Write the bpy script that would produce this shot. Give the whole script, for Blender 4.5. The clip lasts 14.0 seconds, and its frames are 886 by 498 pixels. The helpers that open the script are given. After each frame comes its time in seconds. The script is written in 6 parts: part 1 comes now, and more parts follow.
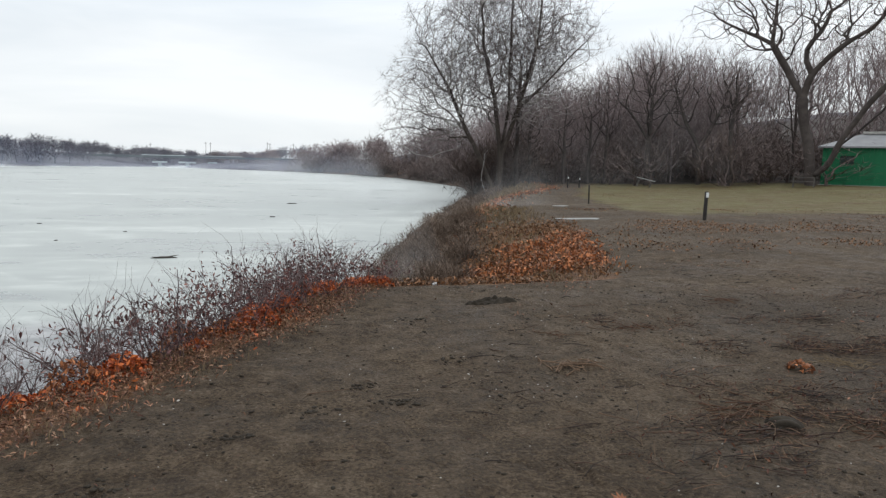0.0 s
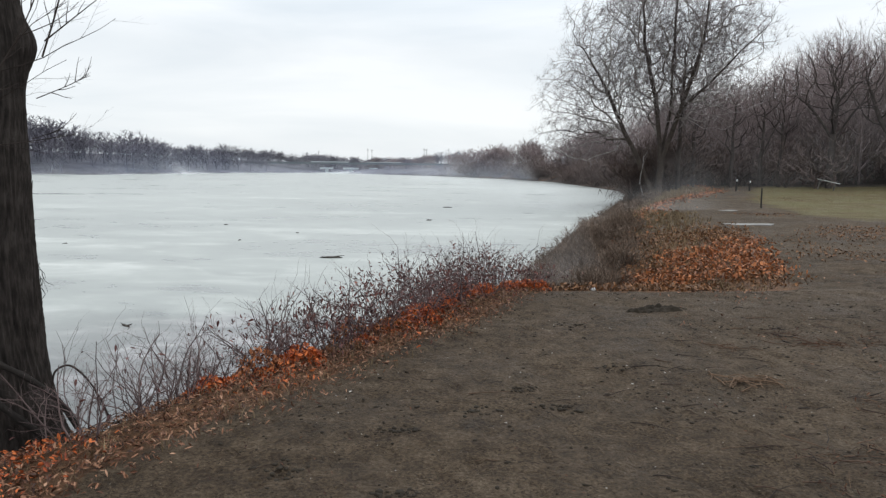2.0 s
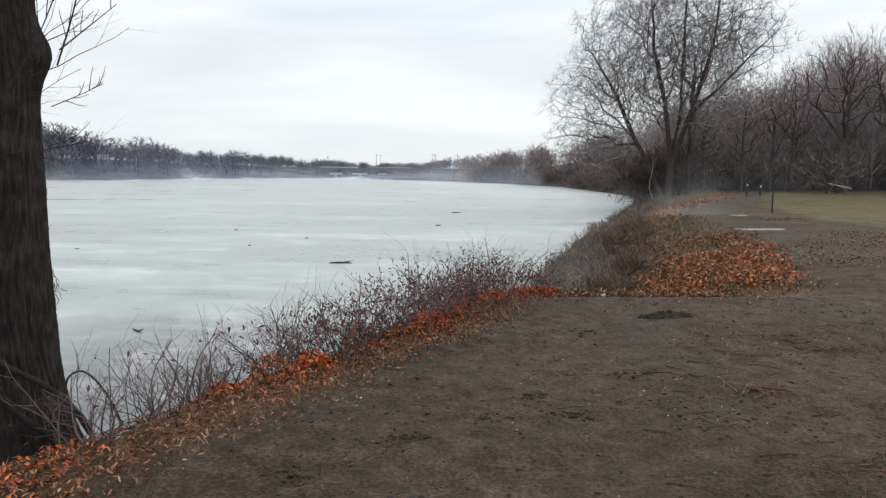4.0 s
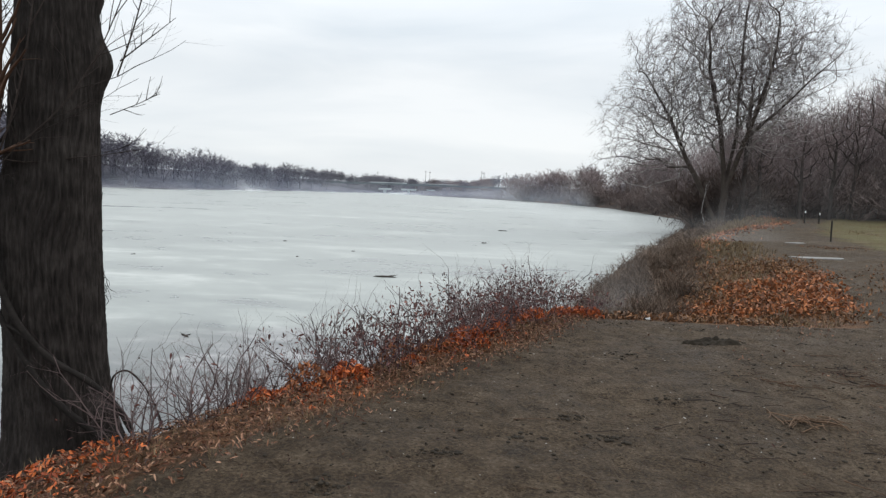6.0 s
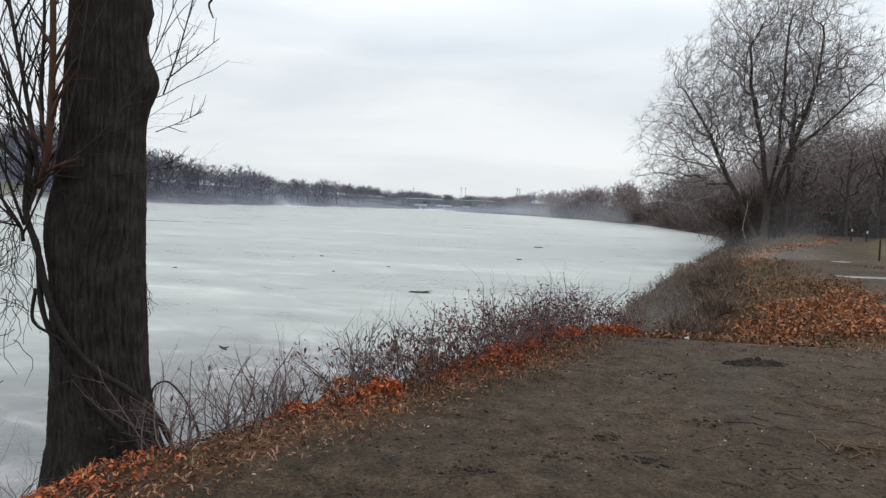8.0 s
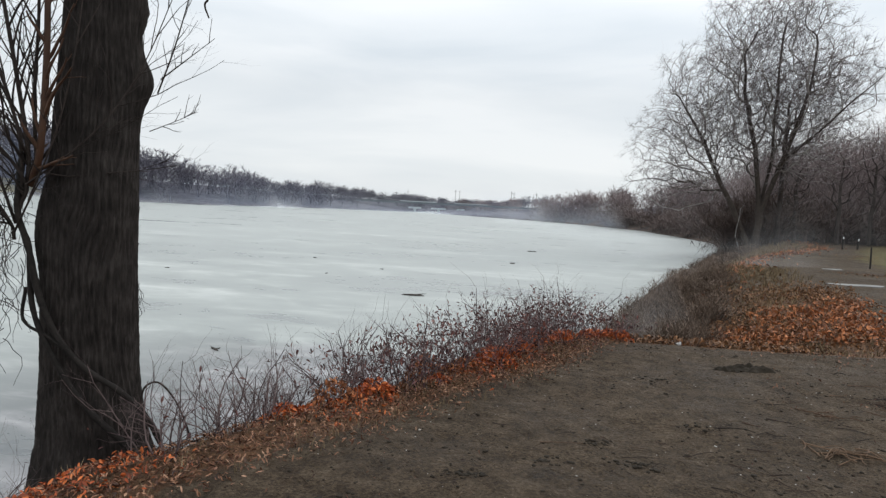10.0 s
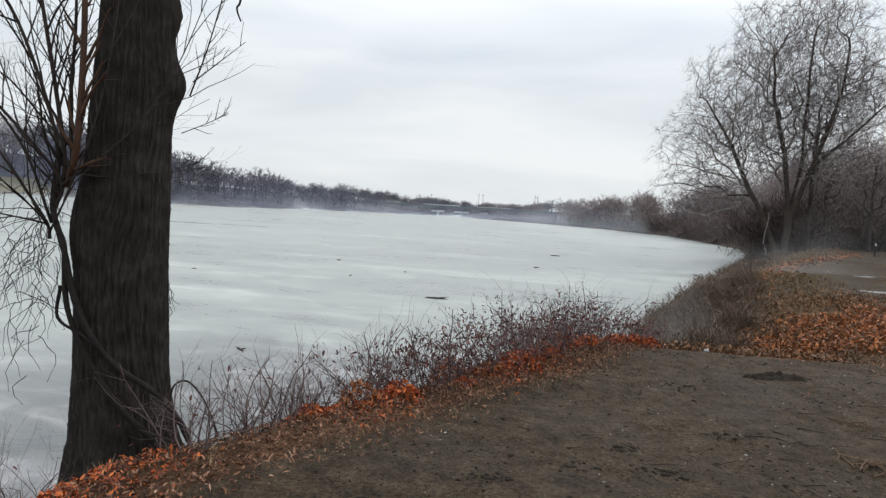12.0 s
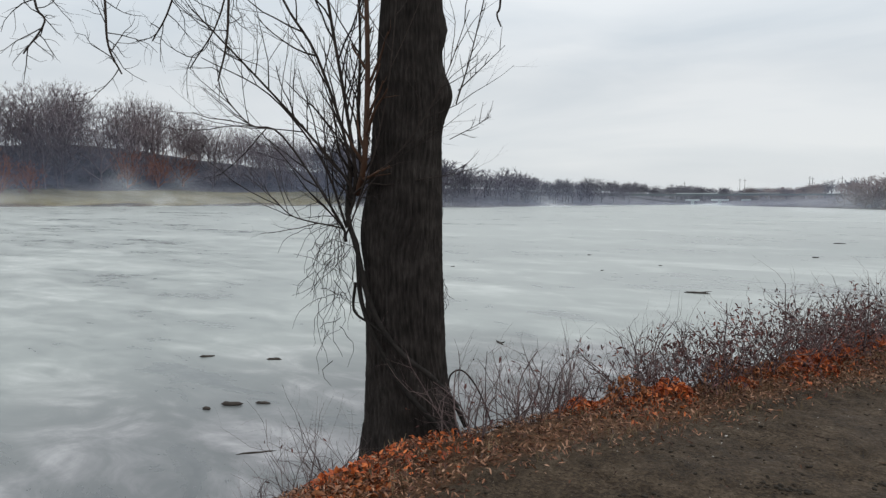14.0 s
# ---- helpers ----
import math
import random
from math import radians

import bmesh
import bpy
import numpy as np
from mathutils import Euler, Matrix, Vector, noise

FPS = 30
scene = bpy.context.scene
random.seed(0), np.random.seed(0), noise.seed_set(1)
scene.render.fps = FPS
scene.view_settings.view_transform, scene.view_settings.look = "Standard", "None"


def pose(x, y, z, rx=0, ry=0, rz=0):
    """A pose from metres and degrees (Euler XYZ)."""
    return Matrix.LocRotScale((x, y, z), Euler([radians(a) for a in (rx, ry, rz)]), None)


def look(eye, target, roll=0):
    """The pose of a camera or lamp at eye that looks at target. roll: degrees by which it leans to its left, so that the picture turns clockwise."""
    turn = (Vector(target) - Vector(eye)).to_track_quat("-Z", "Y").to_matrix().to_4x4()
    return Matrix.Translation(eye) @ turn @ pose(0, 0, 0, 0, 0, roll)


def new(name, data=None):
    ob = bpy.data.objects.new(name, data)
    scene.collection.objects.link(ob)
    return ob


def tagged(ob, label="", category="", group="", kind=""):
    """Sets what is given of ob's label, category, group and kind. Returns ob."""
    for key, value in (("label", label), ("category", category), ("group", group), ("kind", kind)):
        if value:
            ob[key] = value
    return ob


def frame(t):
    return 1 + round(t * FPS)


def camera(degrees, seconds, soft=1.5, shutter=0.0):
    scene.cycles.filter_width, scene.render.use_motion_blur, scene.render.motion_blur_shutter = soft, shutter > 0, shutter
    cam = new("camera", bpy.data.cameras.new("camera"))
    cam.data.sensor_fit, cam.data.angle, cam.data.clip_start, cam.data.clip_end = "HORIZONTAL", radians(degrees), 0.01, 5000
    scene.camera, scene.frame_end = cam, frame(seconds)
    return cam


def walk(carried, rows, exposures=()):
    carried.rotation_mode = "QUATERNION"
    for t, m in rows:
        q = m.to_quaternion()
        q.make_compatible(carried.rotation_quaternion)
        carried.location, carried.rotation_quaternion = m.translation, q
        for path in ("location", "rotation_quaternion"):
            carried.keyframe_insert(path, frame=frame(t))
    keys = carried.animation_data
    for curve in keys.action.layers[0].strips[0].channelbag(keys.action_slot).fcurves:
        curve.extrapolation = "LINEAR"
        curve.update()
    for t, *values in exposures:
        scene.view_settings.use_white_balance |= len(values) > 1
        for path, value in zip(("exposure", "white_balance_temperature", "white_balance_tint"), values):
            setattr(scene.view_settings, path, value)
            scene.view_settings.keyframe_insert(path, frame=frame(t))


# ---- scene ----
cam = camera(67.5, 14.0, soft=1.35)
PATH = [
    (0, (0.054, 0.052, 1.568), (1.563, 9.855, 0.292), 1.27),
    (0.5, (-0.011, 0.039, 1.578), (-0.014, 9.955, 0.283), 0.50),
    (1, (-0.030, 0.035, 1.567), (-0.884, 9.932, 0.419), -0.17),
    (1.5, (-0.036, 0.030, 1.569), (-0.877, 9.927, 0.412), 0.30),
    (2, (-0.026, 0.044, 1.562), (-0.787, 9.936, 0.309), 0.61),
    (2.5, (0.000, 0.060, 1.553), (-0.036, 9.954, 0.103), 1.15),
    (3, (0.002, 0.063, 1.554), (0.374, 9.944, 0.065), 0.51),
    (3.5, (-0.011, 0.037, 1.573), (-0.310, 9.938, 0.202), 0.39),
    (4, (-0.038, 0.041, 1.572), (-0.932, 9.931, 0.393), 0.50),
    (6.5, (0.014, 0.049, 1.554), (-1.816, 9.839, 0.663), 1.76),
    (7, (0.010, 0.047, 1.555), (-2.088, 9.790, 0.736), 1.40),
    (9.5, (0.010, 0.041, 1.553), (-2.031, 9.809, 0.906), 3.01),
    (10, (0.011, 0.044, 1.555), (-2.021, 9.812, 0.893), 2.93),
    (10.5, (0.005, 0.049, 1.554), (-2.028, 9.818, 0.896), 2.96),
    (11, (0.001, 0.055, 1.554), (-2.023, 9.827, 0.913), 3.20),
    (11.5, (-0.013, 0.052, 1.548), (-2.339, 9.758, 0.929), 3.05),
    (12, (-0.018, 0.042, 1.547), (-2.387, 9.737, 0.919), 3.30),
    (12.5, (-0.035, 0.042, 1.541), (-2.595, 9.687, 0.881), 3.87),
    (13, (-0.063, 0.039, 1.548), (-3.102, 9.547, 0.937), 2.43),
    (13.5, (-0.097, 0.029, 1.537), (-4.460, 9.000, 0.845), 0.65),
    (14, (-0.114, -0.010, 1.533), (-5.819, 8.165, 0.738), -0.09),
]
walk(cam, [(t, look(eye, aim, roll)) for t, eye, aim, roll in PATH], [(0, 0.05), (2, 0.04), (4, 0.03), (7, -0.05), (11, -0.1), (12.5, -0.14), (14, -0.27)])

# ---- sky and light: a bright, even overcast ----
WATER = -1.3
world = bpy.data.worlds.new("overcast")
scene.world = world
world.use_nodes = True
wt = world.node_tree
wt.nodes.clear()


def wn(kind, **sets):
    n = wt.nodes.new(kind)
    for k, v in sets.items():
        n.inputs[k].default_value = v
    return n


sky = wt.nodes.new("ShaderNodeTexSky")
sky.sky_type = "NISHITA"
sky.sun_disc = False
sky.sun_elevation = radians(38)
sky.sun_rotation = radians(60)
w_co = wt.nodes.new("ShaderNodeTexCoord")
w_map = wt.nodes.new("ShaderNodeMapping")
w_map.inputs["Scale"].default_value = (1.0, 1.0, 5.5)
w_noise = wn("ShaderNodeTexNoise", Scale=1.7, Detail=5.0, Roughness=0.5, Distortion=0.35)
w_ramp = wt.nodes.new("ShaderNodeValToRGB")
w_ramp.color_ramp.elements[0].position = 0.34
w_ramp.color_ramp.elements[0].color = (0.76, 0.825, 0.88, 1)
w_ramp.color_ramp.elements[1].position = 0.68
w_ramp.color_ramp.elements[1].color = (1.0, 1.03, 1.05, 1)
w_sep = wt.nodes.new("ShaderNodeSeparateXYZ")
w_up = wn("ShaderNodeMapRange")
w_up.inputs["From Min"].default_value = 0.16
w_up.inputs["From Max"].default_value = 0.6
w_up.inputs["To Min"].default_value = 1.0
w_up.inputs["To Max"].default_value = 1.7
w_gain = wt.nodes.new("ShaderNodeVectorMath")
w_gain.operation = "SCALE"
w_skygain = wt.nodes.new("ShaderNodeVectorMath")
w_skygain.operation = "SCALE"
w_skygain.inputs["Scale"].default_value = 0.10
w_mix = wt.nodes.new("ShaderNodeMix")
w_mix.data_type = "RGBA"
w_mix.inputs["Factor"].default_value = 0.9
w_bg = wn("ShaderNodeBackground", Strength=1.0)
w_out = wt.nodes.new("ShaderNodeOutputWorld")
wl = wt.links.new
wl(w_co.outputs["Generated"], w_map.inputs["Vector"])
wl(w_map.outputs["Vector"], w_noise.inputs["Vector"])
wl(w_noise.outputs["Fac"], w_ramp.inputs["Fac"])
wl(w_co.outputs["Generated"], w_sep.inputs["Vector"])
wl(w_sep.outputs["Z"], w_up.inputs["Value"])
wl(w_ramp.outputs["Color"], w_gain.inputs[0])
wl(w_up.outputs["Result"], w_gain.inputs["Scale"])
wl(sky.outputs["Color"], w_skygain.inputs[0])
wl(w_skygain.outputs["Vector"], w_mix.inputs["A"])
wl(w_gain.outputs["Vector"], w_mix.inputs["B"])
wl(w_mix.outputs["Result"], w_bg.inputs["Color"])
wl(w_bg.outputs["Background"], w_out.inputs["Surface"])

sun_data = bpy.data.lights.new("sun", "SUN")
sun_data.energy = 0.6
sun_data.angle = radians(25)
sun_data.color = (1.0, 0.97, 0.93)
sun = new("sun", sun_data)
sun.matrix_world = look((0, 0, 30), (0 - 30 * math.sin(radians(60)), 0 - 30 * math.cos(radians(60)), 30 - 23))

# ---- materials ----
def material(name, rough=0.8, spec=0.3):
    m = bpy.data.materials.new(name)
    m.use_nodes = True
    b = m.node_tree.nodes["Principled BSDF"]
    b.inputs["Roughness"].default_value = rough
    b.inputs["Specular IOR Level"].default_value = spec
    return m, m.node_tree, b


def tex(t, scale, detail=4.0, rough=0.55, stretch=None, source="Object", distort=0.0):
    co = t.nodes.new("ShaderNodeTexCoord")
    n = t.nodes.new("ShaderNodeTexNoise")
    n.inputs["Scale"].default_value = scale
    n.inputs["Detail"].default_value = detail
    n.inputs["Roughness"].default_value = rough
    n.inputs["Distortion"].default_value = distort
    v = co.outputs[source]
    if stretch:
        mp = t.nodes.new("ShaderNodeMapping")
        mp.inputs["Scale"].default_value = stretch
        t.links.new(v, mp.inputs["Vector"])
        v = mp.outputs["Vector"]
    t.links.new(v, n.inputs["Vector"])
    return n.outputs["Fac"]


def ramp(t, fac, stops):
    r = t.nodes.new("ShaderNodeValToRGB")
    e = r.color_ramp.elements
    while len(e) < len(stops):
        e.new(0.5)
    for k, (at, col) in enumerate(stops):
        e[k].position = at
        e[k].color = (*col, 1) if len(col) == 3 else col
    t.links.new(fac, r.inputs["Fac"])
    return r.outputs["Color"]


def mix(t, fac, a, b, blend="MIX"):
    m = t.nodes.new("ShaderNodeMix")
    m.data_type = "RGBA"
    m.blend_type = blend
    for sock, v in (("Factor", fac), ("A", a), ("B", b)):
        if isinstance(v, (int, float)):
            m.inputs[sock].default_value = v
        elif isinstance(v, tuple):
            m.inputs[sock].default_value = (*v, 1)
        else:
            t.links.new(v, m.inputs[sock])
    return m.outputs["Result"]


def calc(t, op, a, b=0.0):
    m = t.nodes.new("ShaderNodeMath")
    m.operation = op
    m.use_clamp = False
    for k, v in enumerate((a, b)):
        if isinstance(v, (int, float)):
            m.inputs[k].default_value = v
        else:
            t.links.new(v, m.inputs[k])
    return m.outputs[0]


def bump(t, b, height, strength=0.5, dist=0.02):
    n = t.nodes.new("ShaderNodeBump")
    n.inputs["Strength"].default_value = strength
    n.inputs["Distance"].default_value = dist
    t.links.new(height, n.inputs["Height"])
    t.links.new(n.outputs["Normal"], b.inputs["Normal"])


def island(t):
    return t.nodes.new("ShaderNodeNewGeometry").outputs["Random Per Island"]


def speckled(name, stops, scale=6.0, rough=0.85, spec=0.2, relief=0.4, dist=0.01, by_island=0.0, stretch=None):
    """A surface of one family of colours: noise at two scales, and a shift from piece to piece."""
    m, t, b = material(name, rough, spec)
    a = tex(t, scale, 5, 0.6, stretch)
    c = tex(t, scale * 0.13, 2, 0.5)
    f = calc(t, "ADD", calc(t, "MULTIPLY", a, 0.62), calc(t, "MULTIPLY", c, 0.38))
    if by_island:
        f = calc(t, "ADD", f, calc(t, "MULTIPLY", calc(t, "SUBTRACT", island(t), 0.5), by_island))
    t.links.new(ramp(t, f, stops), b.inputs["Base Color"])
    if relief:
        bump(t, b, a, relief, dist)
    return m


BARK_NEAR = speckled("dark furrowed bark", [(0.3, (0.010, 0.0085, 0.0078)), (0.5, (0.030, 0.0255, 0.0232)), (0.7, (0.062, 0.054, 0.049))], 60, 0.9, 0.12, 0.8, 0.006, stretch=(1, 1, 0.16))
BARK_VINE = speckled("grey vine bark", [(0.3, (0.008, 0.007, 0.0065)), (0.7, (0.032, 0.027, 0.024))], 30, 0.9, 0.2, 0.5, 0.004)
STEM_ORANGE = speckled("orange brown young bark", [(0.3, (0.035, 0.017, 0.010)), (0.7, (0.105, 0.05, 0.027))], 18, 0.7, 0.3, 0.4, 0.004, stretch=(1, 1, 0.3))
STEM_DARK = speckled("dark brown twig bark", [(0.3, (0.018, 0.014, 0.012)), (0.7, (0.06, 0.046, 0.04))], 25, 0.85, 0.2, 0.3, 0.003, by_island=0.3)
SHRUB = speckled("grey purple shrub stems", [(0.3, (0.06, 0.042, 0.042)), (0.7, (0.2, 0.145, 0.138))], 20, 0.85, 0.2, 0.2, 0.003, by_island=0.4)
SYC_LOW = speckled("brown flaking plane bark", [(0.3, (0.035, 0.028, 0.024)), (0.6, (0.08, 0.065, 0.055)), (0.8, (0.25, 0.23, 0.2))], 3, 0.85, 0.2, 0.4, 0.02)
SYC_HIGH = speckled("pale plane bark", [(0.3, (0.09, 0.076, 0.07)), (0.5, (0.24, 0.215, 0.2)), (0.72, (0.55, 0.53, 0.5))], 2.2, 0.85, 0.2, 0.3, 0.02, by_island=0.35)
SYC_TWIG = speckled("grey brown plane twigs", [(0.25, (0.13, 0.108, 0.108)), (0.55, (0.25, 0.217, 0.218)), (0.85, (0.48, 0.45, 0.445))], 1.0, 0.9, 0.15, 0, by_island=0.5)
WOOD_BARK = speckled("dark woodland bark", [(0.3, (0.035, 0.029, 0.027)), (0.7, (0.1, 0.084, 0.077))], 2, 0.9, 0.15, 0.3, 0.02, by_island=0.3)
WOOD_TWIG = speckled("brown grey woodland twigs", [(0.2, (0.14, 0.11, 0.108)), (0.55, (0.25, 0.2, 0.196)), (0.85, (0.37, 0.31, 0.305))], 0.25, 0.9, 0.1, 0, by_island=0.4)
# aerial haze over the far woods is mixed into this bluer base colour
FAR_TWIG_HAZED = speckled("distant woodland twigs tinted with blue haze", [(0.2, (0.075, 0.072, 0.088)), (0.55, (0.132, 0.127, 0.152)), (0.85, (0.21, 0.2, 0.235))], 0.05, 0.95, 0.05, 0, by_island=0.3)
HILL_TWIG = speckled("purple grey hill woodland", [(0.2, (0.09, 0.074, 0.08)), (0.55, (0.165, 0.136, 0.145)), (0.85, (0.26, 0.225, 0.235))], 0.06, 0.95, 0.05, 0, by_island=0.35)
THICKET = speckled("dark brown thicket twigs", [(0.2, (0.045, 0.031, 0.027)), (0.55, (0.085, 0.06, 0.051)), (0.85, (0.14, 0.105, 0.09))], 0.4, 0.9, 0.1, 0, by_island=0.4)
UNDER_TWIG = speckled("brown undergrowth twigs", [(0.2, (0.085, 0.062, 0.057)), (0.55, (0.155, 0.118, 0.108)), (0.85, (0.24, 0.19, 0.175))], 0.3, 0.9, 0.1, 0, by_island=0.4)
RUST_TWIG = speckled("rust brown leafy twigs", [(0.2, (0.16, 0.065, 0.042)), (0.6, (0.24, 0.105, 0.068)), (0.85, (0.32, 0.16, 0.11))], 0.3, 0.95, 0.05, 0, by_island=0.4)

# ---- the ground: banks, river bed, gully, lawn and hills in one sheet ----
NEAR_BANK = [(-30, -500), (-9, -80), (-5.2, -8), (-4.3, 0), (-4.05, 2.3), (-3.95, 3.6), (-3.4, 4.6), (-2.75, 5.7), (-2.2, 7), (-1.7, 8.3), (-1.1, 9.6), (-0.3, 11.5), (0.35, 14), (1.15, 18),
             (2.05, 23), (3.1, 28), (4.5, 34), (7.0, 43), (10.2, 56), (13.6, 70), (14.6, 80), (13.6, 96), (10.5, 124), (1, 150), (-12, 170), (-30, 190), (-48, 208), (-54, 330)]
FAR_BANK = [(-58, 330), (-58, 210), (-74, 190), (-83, 165), (-86, 140), (-100, 136), (-140, 142), (-168, 120), (-198, 88), (-222, 40), (-235, -120), (-300, -500)]
RIVER = np.array(NEAR_BANK + FAR_BANK, float)
# the leafy verge between the bank and the path
VERGE_Y, VERGE_X = [9, 14, 17.8, 25.3, 32, 38.5, 46, 60], [1.2, 2.4, 3.2, 5.4, 7.7, 11.0, 14.5, 17.0]
# how high the wooded hills stand against the sky: degrees to the left of north, rise over distance
SKYLINE = np.array([(-180, 0.15), (-42, 0.19), (-38.5, 0.188), (-34.9, 0.17), (-32, 0.153), (-30.4, 0.158), (-28.3, 0.164), (-25.7, 0.174), (-24, 0.164), (-22, 0.135), (-20.5, 0.127), (-18.3, 0.116),
                    (-14, 0.095), (-8, 0.058), (-4.1, 0.041), (-1.3, 0.033), (2.5, 0.025), (5.2, 0.018), (7.1, 0.0105), (12.7, 0.0115), (17.7, 0.0155), (22.7, 0.0238), (25.5, 0.0205),
                    (26.4, 0.0243), (28.3, 0.033), (31.2, 0.0398), (34.1, 0.043), (40, 0.062), (45.6, 0.079), (49.3, 0.088), (52.8, 0.0975), (55.8, 0.111), (59.4, 0.132), (62.9, 0.143), (66, 0.142),
                    (68.2, 0.135), (90, 0.13), (180, 0.15)])


def rise(x, y):
    return np.interp(np.degrees(np.arctan2(-x, y)), SKYLINE[:, 0], SKYLINE[:, 1])



def smooth(e0, e1, v):
    f = np.clip((v - e0) / (e1 - e0), 0, 1)
    return f * f * (3 - 2 * f)


SEG_A, SEG_B = np.roll(RIVER, 1, 0), RIVER
SEG_D = SEG_B - SEG_A
SEG_L = (SEG_D ** 2).sum(1)


def shore_part(x, y):
    ax, ay, dx, dy = SEG_A[:, :1], SEG_A[:, 1:], SEG_D[:, :1], SEG_D[:, 1:]
    s = np.clip(((x - ax) * dx + (y - ay) * dy) / SEG_L[:, None], 0, 1)
    best = np.sqrt(((x - ax - s * dx) ** 2 + (y - ay - s * dy) ** 2).min(0))
    cross = ((ay > y) != (SEG_B[:, 1:] > y)) & (x < dx * (y - ay) / np.where(dy == 0, 1e-9, dy) + ax)
    return np.where(cross.sum(0) % 2 == 1, -best, best)


def shore(x, y):
    """Distance to the water's edge: positive on land."""
    fx, fy = np.ravel(x), np.ravel(y)
    out = np.concatenate([shore_part(fx[k:k + 20000], fy[k:k + 20000]) for k in range(0, max(len(fx), 1), 20000)])
    return out.reshape(np.shape(x))


WAVES = {}


def wave(x, y, k, seed):
    """Smooth pseudo-random relief from a few crossed sines."""
    if seed not in WAVES:
        rng = np.random.RandomState(seed)
        WAVES[seed] = [(rng.uniform(0, math.tau), rng.uniform(0.6, 1.7), rng.uniform(0, math.tau)) for _ in range(7)]
    out = 0.0
    for a, s, ph in WAVES[seed]:
        out = out + np.sin(x * (math.cos(a) * k * s) + y * (math.sin(a) * k * s) + ph)
    return out / 7


def height(x, y, d=None):
    x, y = np.asarray(x, float), np.asarray(y, float)
    d = shore(x, y) if d is None else d
    far_side = x < -60
    field = np.where(far_side & (y < 175), 2.7 * smooth(0.5, 28, d), np.where(far_side, 2.0 * smooth(1, 28, d), 0.0))
    wide = np.where(far_side, 3.0, np.interp(y, [10, 12, 18, 25, 38, 60], [1.5, 2.7, 2.5, 3.4, 5.2, 5.2]))
    top = np.where(far_side, -0.7, 0.0)
    z = WATER + (top - WATER) * smooth(0.0, 1, d / wide)
    z = np.where(d < 0, WATER - 0.7 * smooth(0, 3, -d), z)
    z = z + field
    land = smooth(0.3, 1.4, d)
    # the hollow past the end of the bare dirt
    g = np.exp(-(((y - 10.6) / np.where(y < 10.6, 1.15, 4.2)) ** 2) - (((x - 1.3) / np.where(x > 1.3, 2.9, 3.0)) ** 2))
    z = z - 0.66 * g * land
    # low swells and hummocks on the bare ground
    z = z + land * (0.035 * wave(x, y, 0.9, 3) + 0.012 * wave(x, y, 4.5, 5))
    r = np.hypot(x, y)
    z = z + land * np.where(r < 25, 0.009 * wave(x, y, 17, 7) + 0.007 * wave(x, y, 37, 8) - 0.02 * smooth(0.28, 0.5, wave(x, y, 21, 9)) - 0.012 * smooth(0.3, 0.5, wave(x, y, 33, 10)), 0)
    # the wooded hill behind the lawn, and the hills over the river
    crest = rise(x, y) * np.minimum(r, 330)
    hill = smooth(66, 120, np.hypot(x - 5, y)) * smooth(8, 45, d) * (~far_side)
    over = smooth(18, 75, d) * far_side
    az = np.degrees(np.arctan2(-x, y))
    z = z + (hill * np.interp(az, [-8, -2], [0.42, 0.25]) + over * np.interp(az, [36, 46], [0.28, 0.46])) * crest
    # the lawn rises a little towards the shed
    z = z + 0.55 * smooth(26, 40, x) * smooth(30, 58, r) * land
    return z


def ground_z(x, y):
    return float(height(np.array([x]), np.array([y]))[0])


def sheet(name, verts, faces):
    me = bpy.data.meshes.new(name)
    me.vertices.add(len(verts))
    me.vertices.foreach_set("co", np.asarray(verts, np.float32).ravel())
    faces = np.asarray(faces, np.int32)
    n = faces.shape[1]
    me.loops.add(faces.size)
    me.loops.foreach_set("vertex_index", faces.ravel())
    me.polygons.add(len(faces))
    me.polygons.foreach_set("loop_start", np.arange(0, faces.size, n, dtype=np.int32))
    me.polygons.foreach_set("loop_total", np.full(len(faces), n, np.int32))
    me.update(calc_edges=True)
    return me


